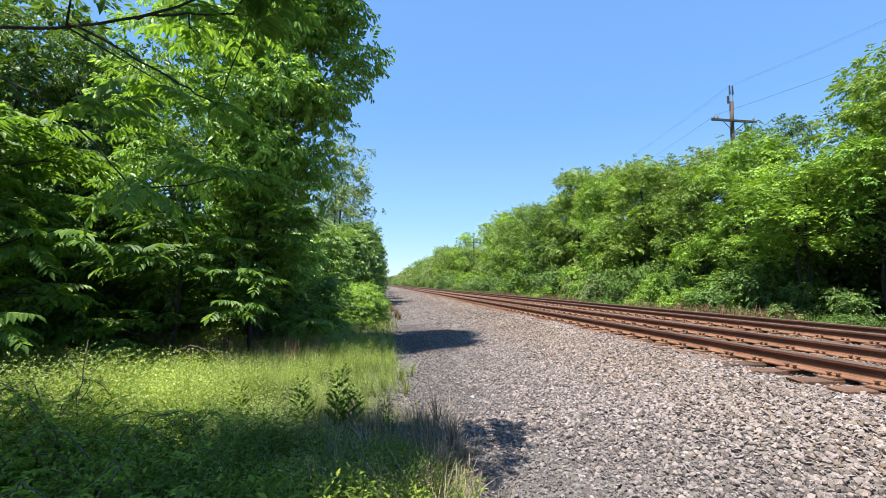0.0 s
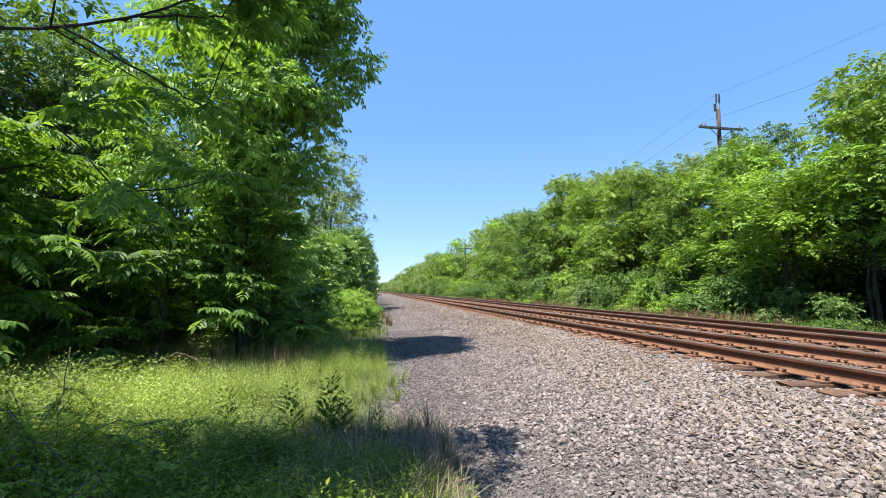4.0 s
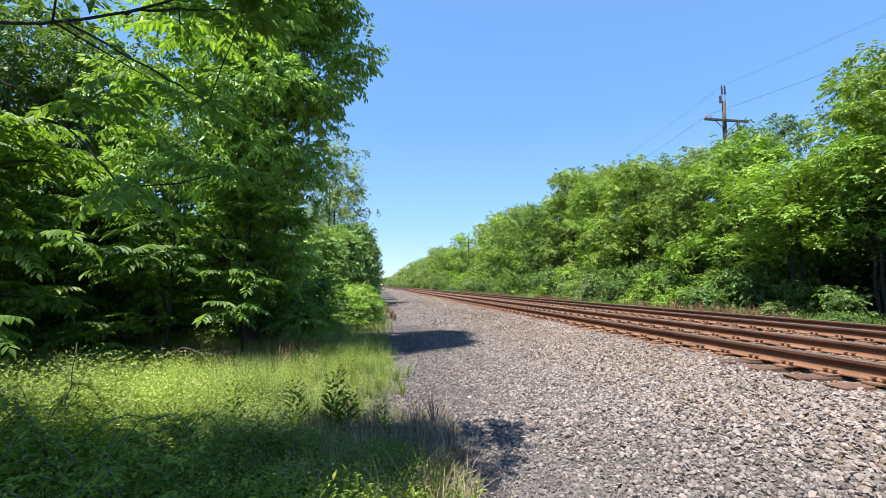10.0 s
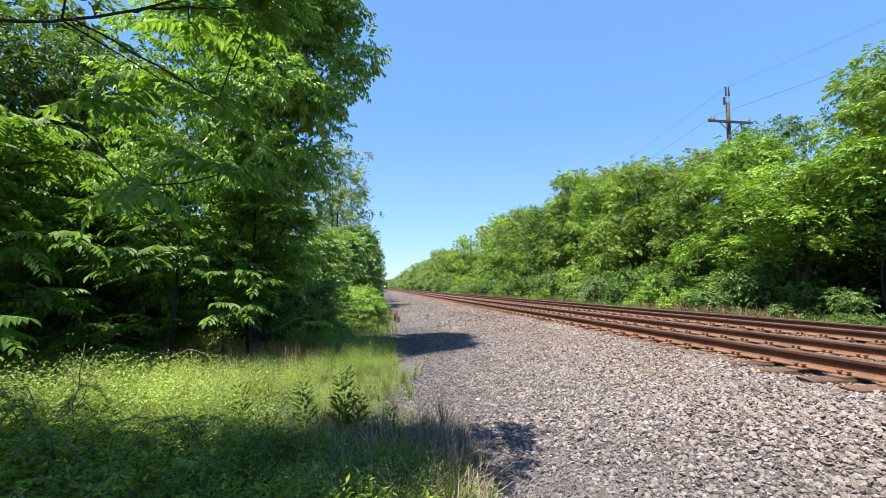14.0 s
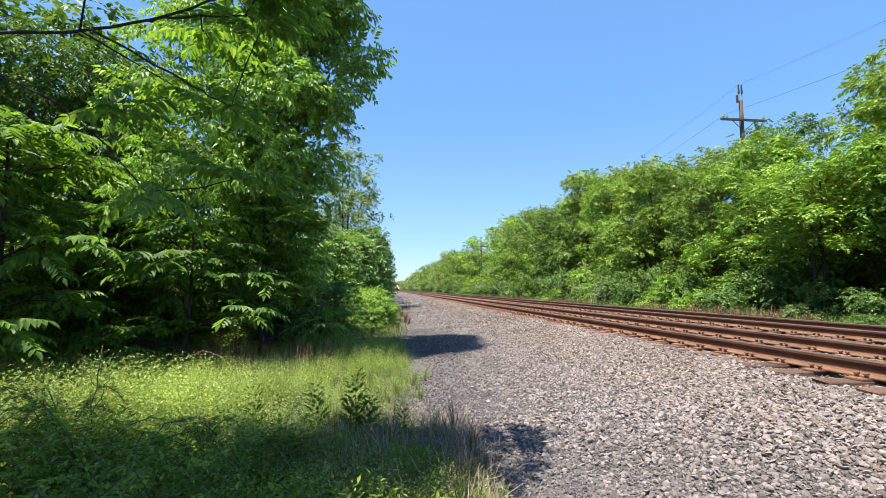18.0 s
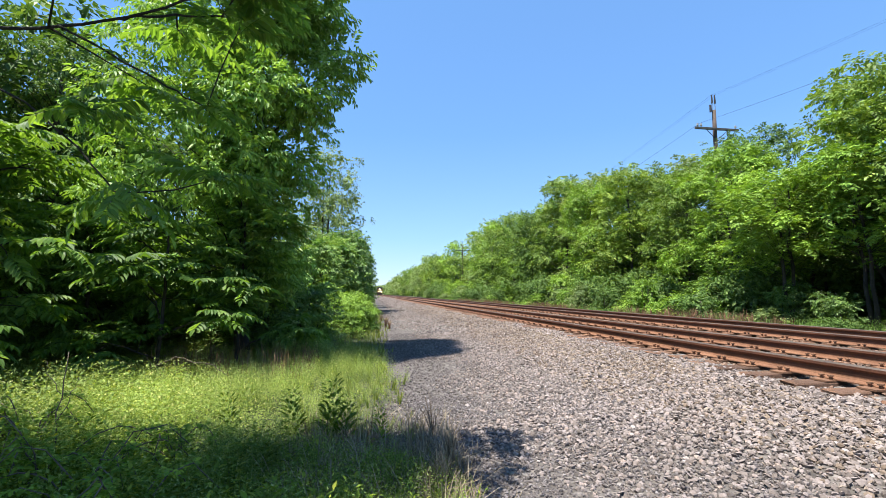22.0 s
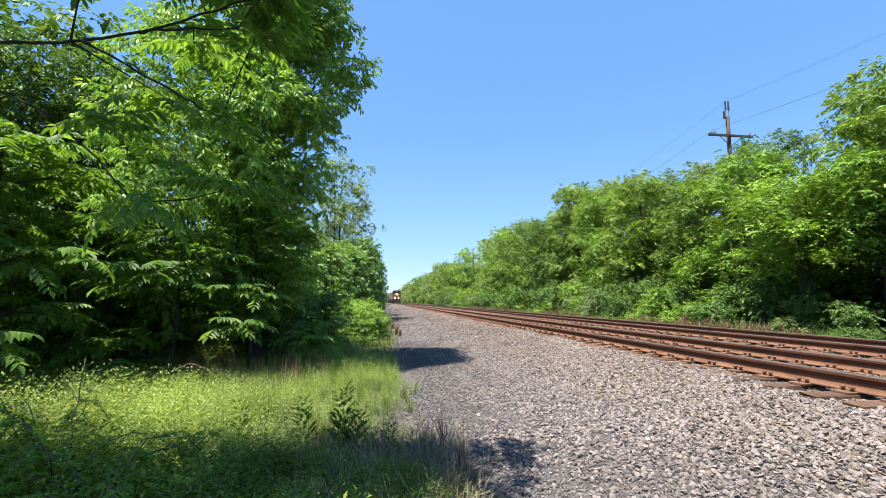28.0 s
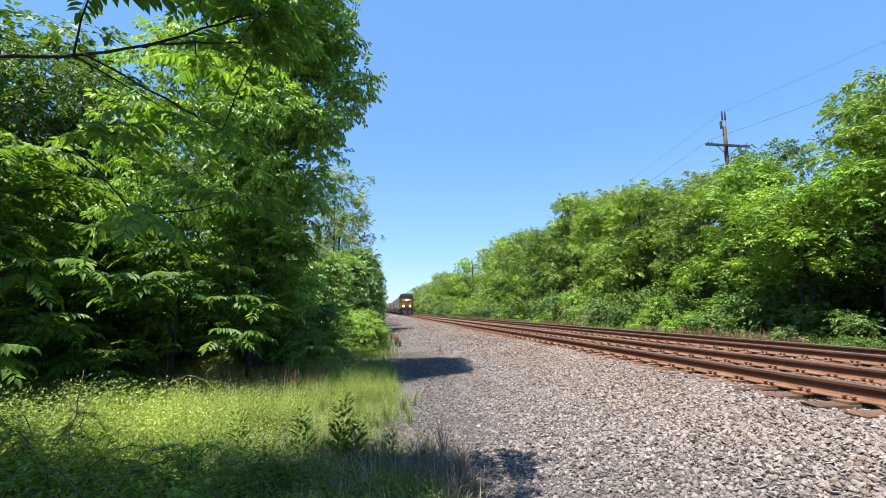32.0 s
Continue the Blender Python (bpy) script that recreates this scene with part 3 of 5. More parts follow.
def build_stones():
    """Loose broken stone on the shoulder and between the ties, fine gravel along the weeds."""
    rng = rng_of(5)
    shapes = {"chip": [], "grain": []}
    for kind, (v0, f0) in (("chip", chip()), ("grain", grain_form())):
        for k in range(8):
            v = v0 * rng.uniform(0.7, 1.2, (len(v0), 1)) * rng.uniform(0.85, 1.15, v0.shape)
            v[:, 2] *= rng.uniform(0.45, 0.8)
            v[:, 0] *= rng.uniform(0.8, 1.3)
            shapes[kind].append((v, f0))

    def lay(name, label, mat, zones, skip=None):
        s = Soup()
        for kind, x0, x1, y0, y1, count, lo, hi, sink in zones:
            x, y = rng.uniform(x0, x1, count), rng.uniform(y0, y1, count)
            r = lo + (hi - lo) * rng.random(count) ** 1.7
            if skip is not None:
                keep = skip(x, y)
                x, y, r = x[keep], y[keep], r[keep]
            p = np.stack([x, y, ground_z(x, y) + r * sink], -1)
            pick = rng.integers(0, 8, len(x))
            for k, (v, f) in enumerate(shapes[kind]):
                w = pick == k
                scatter(s, v, [f], p[w], yaws(rng, w.sum(), 0.75), r[w])
        return tagged(part(name, s, mat), label, "gravel", kind="stuff")

    wob = lambda y: 0.25 * np.sin(0.9 * y) + 0.18 * np.sin(2.3 * y + 1)
    edge = lambda x, y: (x > 1.05 + wob(y) + 2.2 * rng.random(len(x)) ** 1.5) & ((x < 1.4 * y + 0.4) | (y < 2))
    lay("ballast_stones", "loose grey and tan crushed stone on the track shoulder", M["stone"], [
        ("chip", 0.5, 4.6, 2.0, 4.8, 19000, 0.008, 0.028, 0.55), ("grain", 0.4, 4.6, 4.6, 10, 30000, 0.012, 0.034, 0.5), ("grain", 0.4, 4.6, 10, 15, 13000, 0.016, 0.040, 0.4),
        ("grain", 0.5, 4.6, -5, 2, 9000, 0.018, 0.042, 0.3),
        ("grain", 4.2, 4.64, 2.6, 14, 3000, 0.020, 0.042, 0.75), ("grain", 4.2, 4.55, 14, 40, 1800, 0.025, 0.045, 0.6),
        ("grain", 0.4, 4.5, 14, 32, 9000, 0.028, 0.055, 0.3), ("grain", 0.5, 4.5, 32, 70, 5000, 0.045, 0.085, 0.3), ("grain", 0.5, 4.5, 70, 160, 4000, 0.08, 0.14, 0.2)], edge)
    lay("track_ballast", "rust-stained crushed stone between the ties", M["rusty_stone"], [
        ("grain", 4.3, 7.3, 0, 20, 11000, 0.02, 0.042, 0.1), ("grain", 7.0, 12.2, 2, 26, 10000, 0.024, 0.045, 0.1),
        ("grain", 4.4, 12.2, 20, 60, 5000, 0.04, 0.07, 0.05)])
    lay("shoulder_ballast", "tan weathered crushed stone beside the tie ends", M["tan"], [
        ("chip", 2.7, 4.5, 2.4, 6, 2200, 0.014, 0.032, 0.55), ("grain", 2.7, 4.5, 5.5, 14, 7500, 0.018, 0.040, 0.55), ("grain", 2.8, 4.5, 14, 40, 4500, 0.03, 0.055, 0.45)],
        lambda x, y: x > 2.7 + 1.5 * rng.random(len(x)) ** 1.6)
    gritty = lambda x, y: (x > 0.05 + wob(y) * 0.8 + 0.5 * rng.random(len(x)))
    lay("path_gravel", "fine dark grey gravel worn flat beside the weeds", M["grit"], [
        ("grain", 0.0, 2.2, -5, 2, 3000, 0.012, 0.024, 0.1), ("grain", 0.0, 2.8, 2.0, 6, 24000, 0.006, 0.022, 0.35), ("grain", 0.0, 2.6, 6, 16, 16000, 0.009, 0.026, 0.3), ("grain", 0, 2.4, 16, 40, 2500, 0.02, 0.035, 0.1)], gritty)


# ---- tracks ----
TIE_TOP, RAIL_FOOT, RAIL_TOP = 0.42, 0.439, 0.62
RAILS = (5.0, 6.505), (8.66, 10.165)
TRACK_TURN = 0.28


def rail_mesh(y0, y1):
    h = RAIL_TOP - RAIL_FOOT
    half = [(0.076, 0.0), (0.076, 0.012), (0.022, 0.030), (0.009, 0.05), (0.009, 0.088), (0.009, 0.118), (0.030, 0.137), (0.0375, 0.142), (0.0375, 0.170), (0.028, h)]
    ring = half + [(-x, z) for x, z in half[::-1]]
    n = len(ring)
    ys = np.concatenate([np.arange(y0, 40, 2.5), np.arange(40, 200, 12), [220, 300, 500, 800, y1]])
    v = np.array([[(x, y, z) for x, z in ring] for y in ys])
    v[:, :, 0] += (0.006 * np.sin(0.21 * ys) + 0.004 * np.sin(0.05 * ys + 1))[:, None]
    q = {0: [], 1: [], 2: []}
    for i in range(len(ys) - 1):
        for j in range(n):
            # slot 1: dark head side, and upper web darkened as shade under the head
            slot = 2 if j in (8, 9, 10) else (1 if j in (4, 5, 6, 7, 11, 12, 13, 14) else 0)
            q[slot].append((i * n + j, i * n + (j + 1) % n, (i + 1) * n + (j + 1) % n, (i + 1) * n + j))
    s = Soup()
    s.add(v.reshape(-1, 3), [np.array([list(range(n)), [(len(ys) - 1) * n + k for k in range(n)][::-1]])], 0)
    s.n = 0
    for slot in q:
        s.f.append(np.array(q[slot]))
        s.mat.append(np.full(len(q[slot]), slot))
    s.n = len(v.reshape(-1, 3))
    return s.mesh("rail", [M["rust"], M["rail_side"], M["rail_top"]])


def tie_meshes():
    out = []
    for k in range(4):
        r = random.Random(40 + k)
        bm = bmesh.new()
        box(bm, -1.3, 1.3, -0.115, 0.115, -0.17, 0, 0.012)
        bmesh.ops.subdivide_edges(bm, edges=[e for e in bm.edges if e.calc_length() > 1.5], cuts=5)
        for v in bm.verts:
            v.co += Vector((r.uniform(-0.03, 0.03), r.uniform(-0.012, 0.012), r.uniform(-0.008, 0.003)))
        me = bpy.data.meshes.new("tie")
        bm.to_mesh(me), bm.free()
        me.materials.append(M["tie"])
        out.append(me)
    return out


def plate_mesh(spikes):
    bm = bmesh.new()
    box(bm, -0.19, 0.19, -0.095, 0.095, 0, 0.018)
    for x in (-0.082, 0.082) if spikes else ():
        for y in (-0.05, 0.05):
            box(bm, x - 0.012, x + 0.012, y - 0.012, y + 0.012, 0.015, 0.055)
            box(bm, x - 0.022, x + 0.022, y - 0.018, y + 0.018, 0.05, 0.066)
    me = bpy.data.meshes.new("tie_plate")
    bm.to_mesh(me), bm.free()
    me.materials.append(M["plate"])
    return me


def build_tracks():
    rail, ties, plate = rail_mesh(-30, 1300), tie_meshes(), (plate_mesh(True), plate_mesh(False))
    rng = random.Random(8)
    for (xa, xb), label in zip(RAILS, ("rusty railway track on old wooden ties beside the gravel path",
                                       "rusty railway track on wooden ties below the far trees")):
        mid = (xa + xb) / 2
        track = thing("railway_track", pose(mid + 0.04, 0, 0, 0, 0, TRACK_TURN), label, "railway track", "parallel tracks")
        for x in (xa, xb):
            r = part("rail", rail, None, track)
            r.matrix_basis = pose(x - mid, 0, RAIL_FOOT)
        far = Soup()
        for k in range(-12, 700):
            y = 4.43 + 0.497 * k
            if k < 190:
                t = part("tie", rng.choice(ties), None, track)
                t.matrix_basis = pose(rng.uniform(-0.05, 0.05), y + rng.uniform(-0.03, 0.03), TIE_TOP + rng.uniform(-0.006, 0.004), 0, 0, rng.uniform(-1.4, 1.4))
                for x in (xa, xb):
                    pl = part("tie_plate", plate[y > 30], None, track)
                    pl.matrix_basis = pose(x - mid, y + rng.uniform(-0.02, 0.02), TIE_TOP + 0.001, 0, 0, rng.uniform(-2, 2))
            else:
                v = np.array([(sx * 1.3, y + sy * 0.11, z) for sx in (-1, 1) for sy in (-1, 1) for z in (0.3, TIE_TOP)])
                far.add(v, [np.array([(1, 5, 7, 3), (0, 1, 3, 2), (4, 6, 7, 5), (0, 4, 5, 1), (2, 3, 7, 6)])])
        tagged(part("far_ties", far, M["tie"], track), kind="stuff")


# ---- trees ----
def crown_points(rng, H, base, R, clusters, lean, bell=None):
    """Centres of the foliage lumps: spread through a profile, or gathered on the upper sides of a few great boughs."""
    many = clusters if bell else max(7, clusters // 6)
    t = rng.random(many) ** 0.85 if bell else (np.arange(many) + rng.uniform(0.1, 0.9, many)) / many
    z = base + (H - base) * t
    prof = np.sin(np.pi * np.clip(t * 0.81 + 0.13, 0, 1)) ** 0.6 if bell is None else np.interp(z, *bell) / R
    a = rng.uniform(0, 2 * np.pi, many) if bell else np.arange(many) * 2.4 + rng.uniform(0, 6)
    p1, p2 = rng.uniform(0, 6, 2)
    lobes = 1 + 0.17 * np.sin(3 * a + p1 + z * 0.7) + 0.13 * np.sin(5 * a + p2 - z * 1.3)
    rad = R * prof * (1 + 0.7 * (lobes - 1)) * (0.08 + 0.92 * rng.random(many) ** 0.62) if bell else 0.72 * R * prof * lobes * rng.uniform(0.55, 1.05, many)
    p = np.stack([rad * np.cos(a), rad * np.sin(a), z], -1)
    core = p if bell is None else p[:0]
    if bell is None:
        own = rng.integers(0, many, clusters)
        d = unit(rng.normal(size=(clusters, 3)) + np.array([0, 0, 0.5]))
        p = p[own] + d * np.array([1, 1, 0.75]) * (R * 0.40 * rng.uniform(0.7, 1.15, many))[own][:, None]
        p[:, 2] = np.clip(p[:, 2], base * 0.9, H)
        rad = np.linalg.norm(p[:, :2], axis=1)
    f = np.clip(p[:, 2] / H, 0, 1) ** 1.5
    ax = lean[0] * f, lean[1] * f
    p[:, 0] += ax[0]
    p[:, 1] += ax[1]
    return p, rad, ax, core


def leaf_spray(rng, soup, centres, axis_xy, per, cr, leaf, form, sag=0.62):
    """Lumps of foliage: leafy twigs that stand out of the upper and outer side of each centre, large leaves in the shade within."""
    n = len(centres)
    out = centres.copy()
    out[:, :2] -= axis_xy
    out[:, 2] = 0
    out = unit(out)
    ci = np.repeat(np.arange(n), per)
    d = unit(rng.normal(size=(n * per, 3)) + out[ci] * 0.5 + np.array([0, 0, 0.45]))
    lump = rng.uniform(0.7, 1.2, (n, 1))[ci]
    pos = centres[ci] + d * np.array([1, 1, sag]) * lump * cr * (0.25 + 0.75 * rng.random((n * per, 1)) ** 0.5)
    pos[:, 2] -= 0.18 * cr * np.sum((d[:, :2]) ** 2, axis=1)
    y = d * np.array([1, 1, 0.45]) + rng.normal(size=(n * per, 3)) * 0.38 + np.array([0, 0, -0.12])
    zh = unit(np.array([0, 0, 1.0]) + d * 0.45 + rng.normal(size=(n * per, 3)) * 0.22)
    rot, size, pick = frames_from(y, zh), leaf * rng.uniform(0.7, 1.25, n * per), rng.integers(0, len(TWIGS[form]), n * per)
    for k, (v, f) in enumerate(TWIGS[form]):
        w = pick == k
        scatter(soup, v, f, pos[w], rot[w], size[w])
    lines = [(centres[i], centres[i] + d[i * per + k] * cr * 0.9) for i in range(n) for k in range(0, min(per, 5))]
    inner = max(4, per // 3)
    ci = np.repeat(np.arange(n), inner)
    pos = centres[ci] + unit(rng.normal(size=(n * inner, 3))) * cr * rng.uniform(0, 0.45, (n * inner, 1)) - np.array([0, 0, 0.1 * cr])
    scatter(soup, LEAF[0], LEAF[1], pos, spins(rng, n * inner), leaf * rng.uniform(0.55, 0.9, n * inner))
    return lines


def tree_parts(seed, H, base, R, clusters, per, cr, leaf, form="broad", lean=(0, 0), stems=1, trunk_r=0.13, sides=7, bell=None, boughs=()):
    rng = rng_of(seed)
    wood, green = Soup(), Soup()
    c, rad, ax, core = crown_points(rng, H, base, R, clusters, lean, bell)
    if boughs:
        far = np.array(boughs, float)
        c, rad = np.concatenate([c, far]), np.append(rad, np.linalg.norm(far[:, :2], axis=1))
        ax = tuple(np.append(a, np.zeros(len(far))) for a in ax)
        clusters = len(c)
    tops = []
    for k in range(stems):
        off = rng.normal(0, 0.09 * R, 2) if stems > 1 else np.zeros(2)
        zz = np.linspace(-0.15, H * rng.uniform(0.82, 0.93), 8)
        f = np.clip(zz / H, 0, 1)
        pts = np.stack([off[0] + lean[0] * f ** 1.5 + rng.normal(0, 0.05 * R / 3, 8) + off[0] * 1.2 * f,
                        off[1] + lean[1] * f ** 1.5 + rng.normal(0, 0.05 * R / 3, 8) + off[1] * 1.2 * f, zz], -1)
        r = trunk_r / stems ** 0.5 * (1 - 0.9 * f) + 0.012
        r[0] *= 1.35
        tube(wood, pts, r, sides)
        tops.append(pts)
    for i in range(clusters):
        pts = tops[i % stems]
        z0 = max(base * 0.7 + 0.2, c[i, 2] - rad[i] * rng.uniform(0.5, 1.0))
        z0 = min(z0, pts[-1, 2] * 0.97)
        a = np.array([np.interp(z0, pts[:, 2], pts[:, k]) for k in range(3)])
        m = a * 0.45 + c[i] * 0.55 + np.array([0, 0, -0.08 * rad[i]]) + rng.normal(0, 0.08, 3)
        w = 0.13 * trunk_r * (1 - 0.8 * z0 / H)
        if H > 4 or i % 3 == 0:
            tube(wood, [a, m, a * 0.15 + c[i] * 0.85], [w + 0.006, w * 0.55 + 0.004, 0.003], 3)
    if len(core):
        # the shaded heart of each bough
        k = np.repeat(np.arange(len(core)), 36)
        scatter(green, LEAF[0], LEAF[1], core[k] + unit(rng.normal(size=(len(k), 3))) * R * 0.27 * rng.uniform(0.1, 1.0, (len(k), 1)) * np.array([1, 1, 0.8]), spins(rng, len(k)),
                leaf * rng.uniform(0.8, 1.3, len(k)))
    lines = leaf_spray(rng, green, c, np.stack(ax, -1), per, cr, leaf, form)
    if H > 12:
        for a, b in lines:
            tube(wood, [a, b], [0.007, 0.003], 3)
    return wood, green


def tree_thing(name, label, category, group, bark, leafm, m, **kw):
    wood, green = tree_parts(**kw)
    t = thing(name, m, label, category, group)
    part("trunk", wood, bark, t, smooth=True)
    part("crown", green, leafm, t)
    return t


def scaled(x, y, turn, s, sz=None):
    z = float(ground_z(np.array([x]), np.array([y]))[0]) - 0.05
    return Matrix.LocRotScale((x, y, z), Euler((0, 0, radians(turn))), (s, s, sz or s))


def right_woods():
    """The belt of trees beyond the tracks: nearer ones in finer leaf, farther ones coarser."""
    g = "trees along the far side of the tracks"
    labels = ["leafy broad tree in fresh green beyond the tracks", "tall mid-green tree with several stems beyond the tracks",
              "bright yellow-green young tree at the wood's edge", "pale grey-green tree in thin leaf beyond the tracks, far ones paled for haze",
              "high-crowned green tree over a dark hollow beyond the tracks", "low bright green tree spreading over a dark hollow"]
    mats = ["leaf_mid", "leaf_dark", "leaf_bright", "leaf_pale", "leaf_mid", "leaf_bright"]
    near, far, hazy = [], [], []
    for k in range(4):
        near.append(dict(seed=100 + k, H=10, base=0.6, R=3.1, clusters=115, per=24, cr=0.66, leaf=0.33, stems=1 + k % 3, trunk_r=0.10))
        far.append(dict(seed=120 + k, H=10, base=0.4, R=3.3, clusters=70, per=14, cr=0.85, leaf=0.48, stems=1 + k % 2, trunk_r=0.11))
        hazy.append(dict(seed=140 + k, H=10, base=0.2, R=3.6, clusters=40, per=4, cr=1.2, leaf=1.3, stems=1, trunk_r=0.12))
    near.append(dict(seed=104, H=10, base=3.6, R=3.1, clusters=84, per=26, cr=0.66, leaf=0.33, stems=2, trunk_r=0.10))
    near.append(dict(seed=105, H=10, base=4.2, R=3.4, clusters=90, per=26, cr=0.66, leaf=0.33, stems=2, trunk_r=0.12))
    first = {}

    def put(kind, k, m):
        if (kind, k) not in first:
            # hazy trees take the pale leaf: distance haze put into their colour
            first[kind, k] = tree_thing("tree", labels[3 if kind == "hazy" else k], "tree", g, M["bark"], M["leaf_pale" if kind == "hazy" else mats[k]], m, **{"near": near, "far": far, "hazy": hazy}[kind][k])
        else:
            copy_sized(first[kind, k], m)

    rng = random.Random(21)
    for k in range(26):
        x = -75 + 6 * k
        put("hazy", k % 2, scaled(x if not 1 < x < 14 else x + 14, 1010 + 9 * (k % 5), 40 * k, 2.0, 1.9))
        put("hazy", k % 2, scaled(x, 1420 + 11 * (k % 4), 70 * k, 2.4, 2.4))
    for k, x, y, H, turn, wide in FRONT_ROW + BACK_ROW:
        put("near", k, Matrix.LocRotScale((x, y, 0.1), Euler((0, 0, radians(turn))), (H / 10 * wide, H / 10 * wide, H / 10 * 0.93)))
    for k in range(13):
        put("hazy", k % 2, scaled(30.5 + 1.5 * (k % 2), 2.0 + 4.8 * k, 50 * k, 0.95, 0.85))
    y = 50.0
    while y < 1000:
        H = 12.4 + rng.uniform(-1.9, 2.0)
        k = rng.choice((0, 0, 1, 2, 3))
        x = 19.5 + rng.uniform(-1.5, 1.5)
        if 66 < y < 104:
            x = max(x, 0.202 * y + 4.3)
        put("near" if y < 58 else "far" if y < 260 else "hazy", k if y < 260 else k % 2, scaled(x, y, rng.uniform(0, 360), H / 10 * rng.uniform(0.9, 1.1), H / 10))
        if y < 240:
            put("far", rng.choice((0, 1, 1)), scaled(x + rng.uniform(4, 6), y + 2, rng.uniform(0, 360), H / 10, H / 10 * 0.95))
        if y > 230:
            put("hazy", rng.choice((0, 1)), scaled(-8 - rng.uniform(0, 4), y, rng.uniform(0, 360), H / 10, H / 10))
        y += rng.uniform(4.0, 5.5) * (1 + y / 250)


FRONT_ROW = [
    (4, 17.6, 11.0, 9.8, 20, 1.0), (4, 20.0, 13.4, 10.2, 90, 1.0), (1, 22.0, 10.0, 10.9, 40, 1.1), (5, 16.3, 15.6, 6.5, 200, 1.30), (5, 16.8, 12.6, 6.9, 80, 1.15), (4, 20.8, 15.0, 11.0, 250, 0.82),
    (2, 17.5, 19.3, 8.8, 130, 1.05), (0, 21.0, 18.7, 7.5, 220, 1.05), (1, 21.2, 21.8, 10.9, 10, 0.72), (0, 18.6, 24.0, 9.2, 300, 0.95),
    (3, 21.5, 27.0, 10.9, 60, 1.05), (0, 18.2, 29.5, 10.5, 160, 1.05), (1, 21.8, 32.5, 11.7, 250, 1.05), (2, 18.6, 35.0, 10.9, 35, 0.95),
    (3, 20.8, 38.5, 12.7, 80, 1.00), (0, 19.2, 42.5, 13.1, 140, 0.95), (3, 21.6, 46.5, 14.5, 10, 1.00), (1, 18.4, 48.5, 10.8, 310, 1.05),
]
BACK_ROW = [
    (1, 25.5, 14.0, 10.4, 70, 1.26), (0, 27.0, 21.0, 7.6, 170, 1.26), (1, 26.0, 29.0, 11.0, 270, 1.26), (0, 26.0, 38.0, 12.3, 200, 1.26),
    (1, 24.2, 17.6, 7.6, 30, 1.5), (1, 28.4, 16.0, 8.6, 100, 1.4), (1, 28.8, 21.0, 8.6, 200, 1.4), (1, 24.5, 11.0, 8.0, 120, 1.4),
    (0, 23.0, 4.5, 10.6, 20, 1.26), (1, 18.5, 5.5, 9.2, 260, 1.16),
]


def right_shrubs():
    g = "shrubs below the far trees"
    labels = ["low leafy green shrub at the wood's edge", "bright green shrub beyond the tracks", "dusty pale green shrub beside the tracks"]
    first = {}
    rng = random.Random(31)
    y = 5.0
    while y < 115:
        for row, (xa, xb, sa, sb) in enumerate(((13.9, 15.0, 0.7, 1.3), (15.3, 16.6, 1.0, 1.7))):
            if rng.random() < (0.3 if row == 0 else 0.35 if 8.5 < y < 16.5 else 0):
                continue
            k = rng.choice((0, 0, 1, 2)) if row == 0 else rng.choice((0, 0, 0, 1))
            if 8.5 < y < 16.5:
                sa, sb = (0.4, 0.7) if row == 0 else (0.7, 1.1)
            m = scaled(rng.uniform(xa, xb), y + rng.uniform(-0.7, 0.7), rng.uniform(0, 360), rng.uniform(sa, sb) * (1 + y / 160), rng.uniform(sa, sb) * (1 + y / 160))
            if k not in first:
                first[k] = tree_thing("shrub", labels[k], "shrub", g, M["bark"], M[("leaf_dark", "leaf_bright", "leaf_pale")[k]], m,
                                      seed=60 + k, H=1.3, base=0.05, R=0.85, clusters=34, per=11, cr=0.34, leaf=0.20, stems=3, trunk_r=0.022)
            else:
                copy_sized(first[k], m)
        if y < 40 and 0 in first and rng.random() < 0.7:
            for x in (20.5, 23, 25):
                copy_sized(first[0], scaled(x + rng.uniform(-1.5, 1.5), y, rng.uniform(0, 360), 2.6, 2.4))
        y += rng.uniform(1.5, 2.3) * (1 + y / 60)


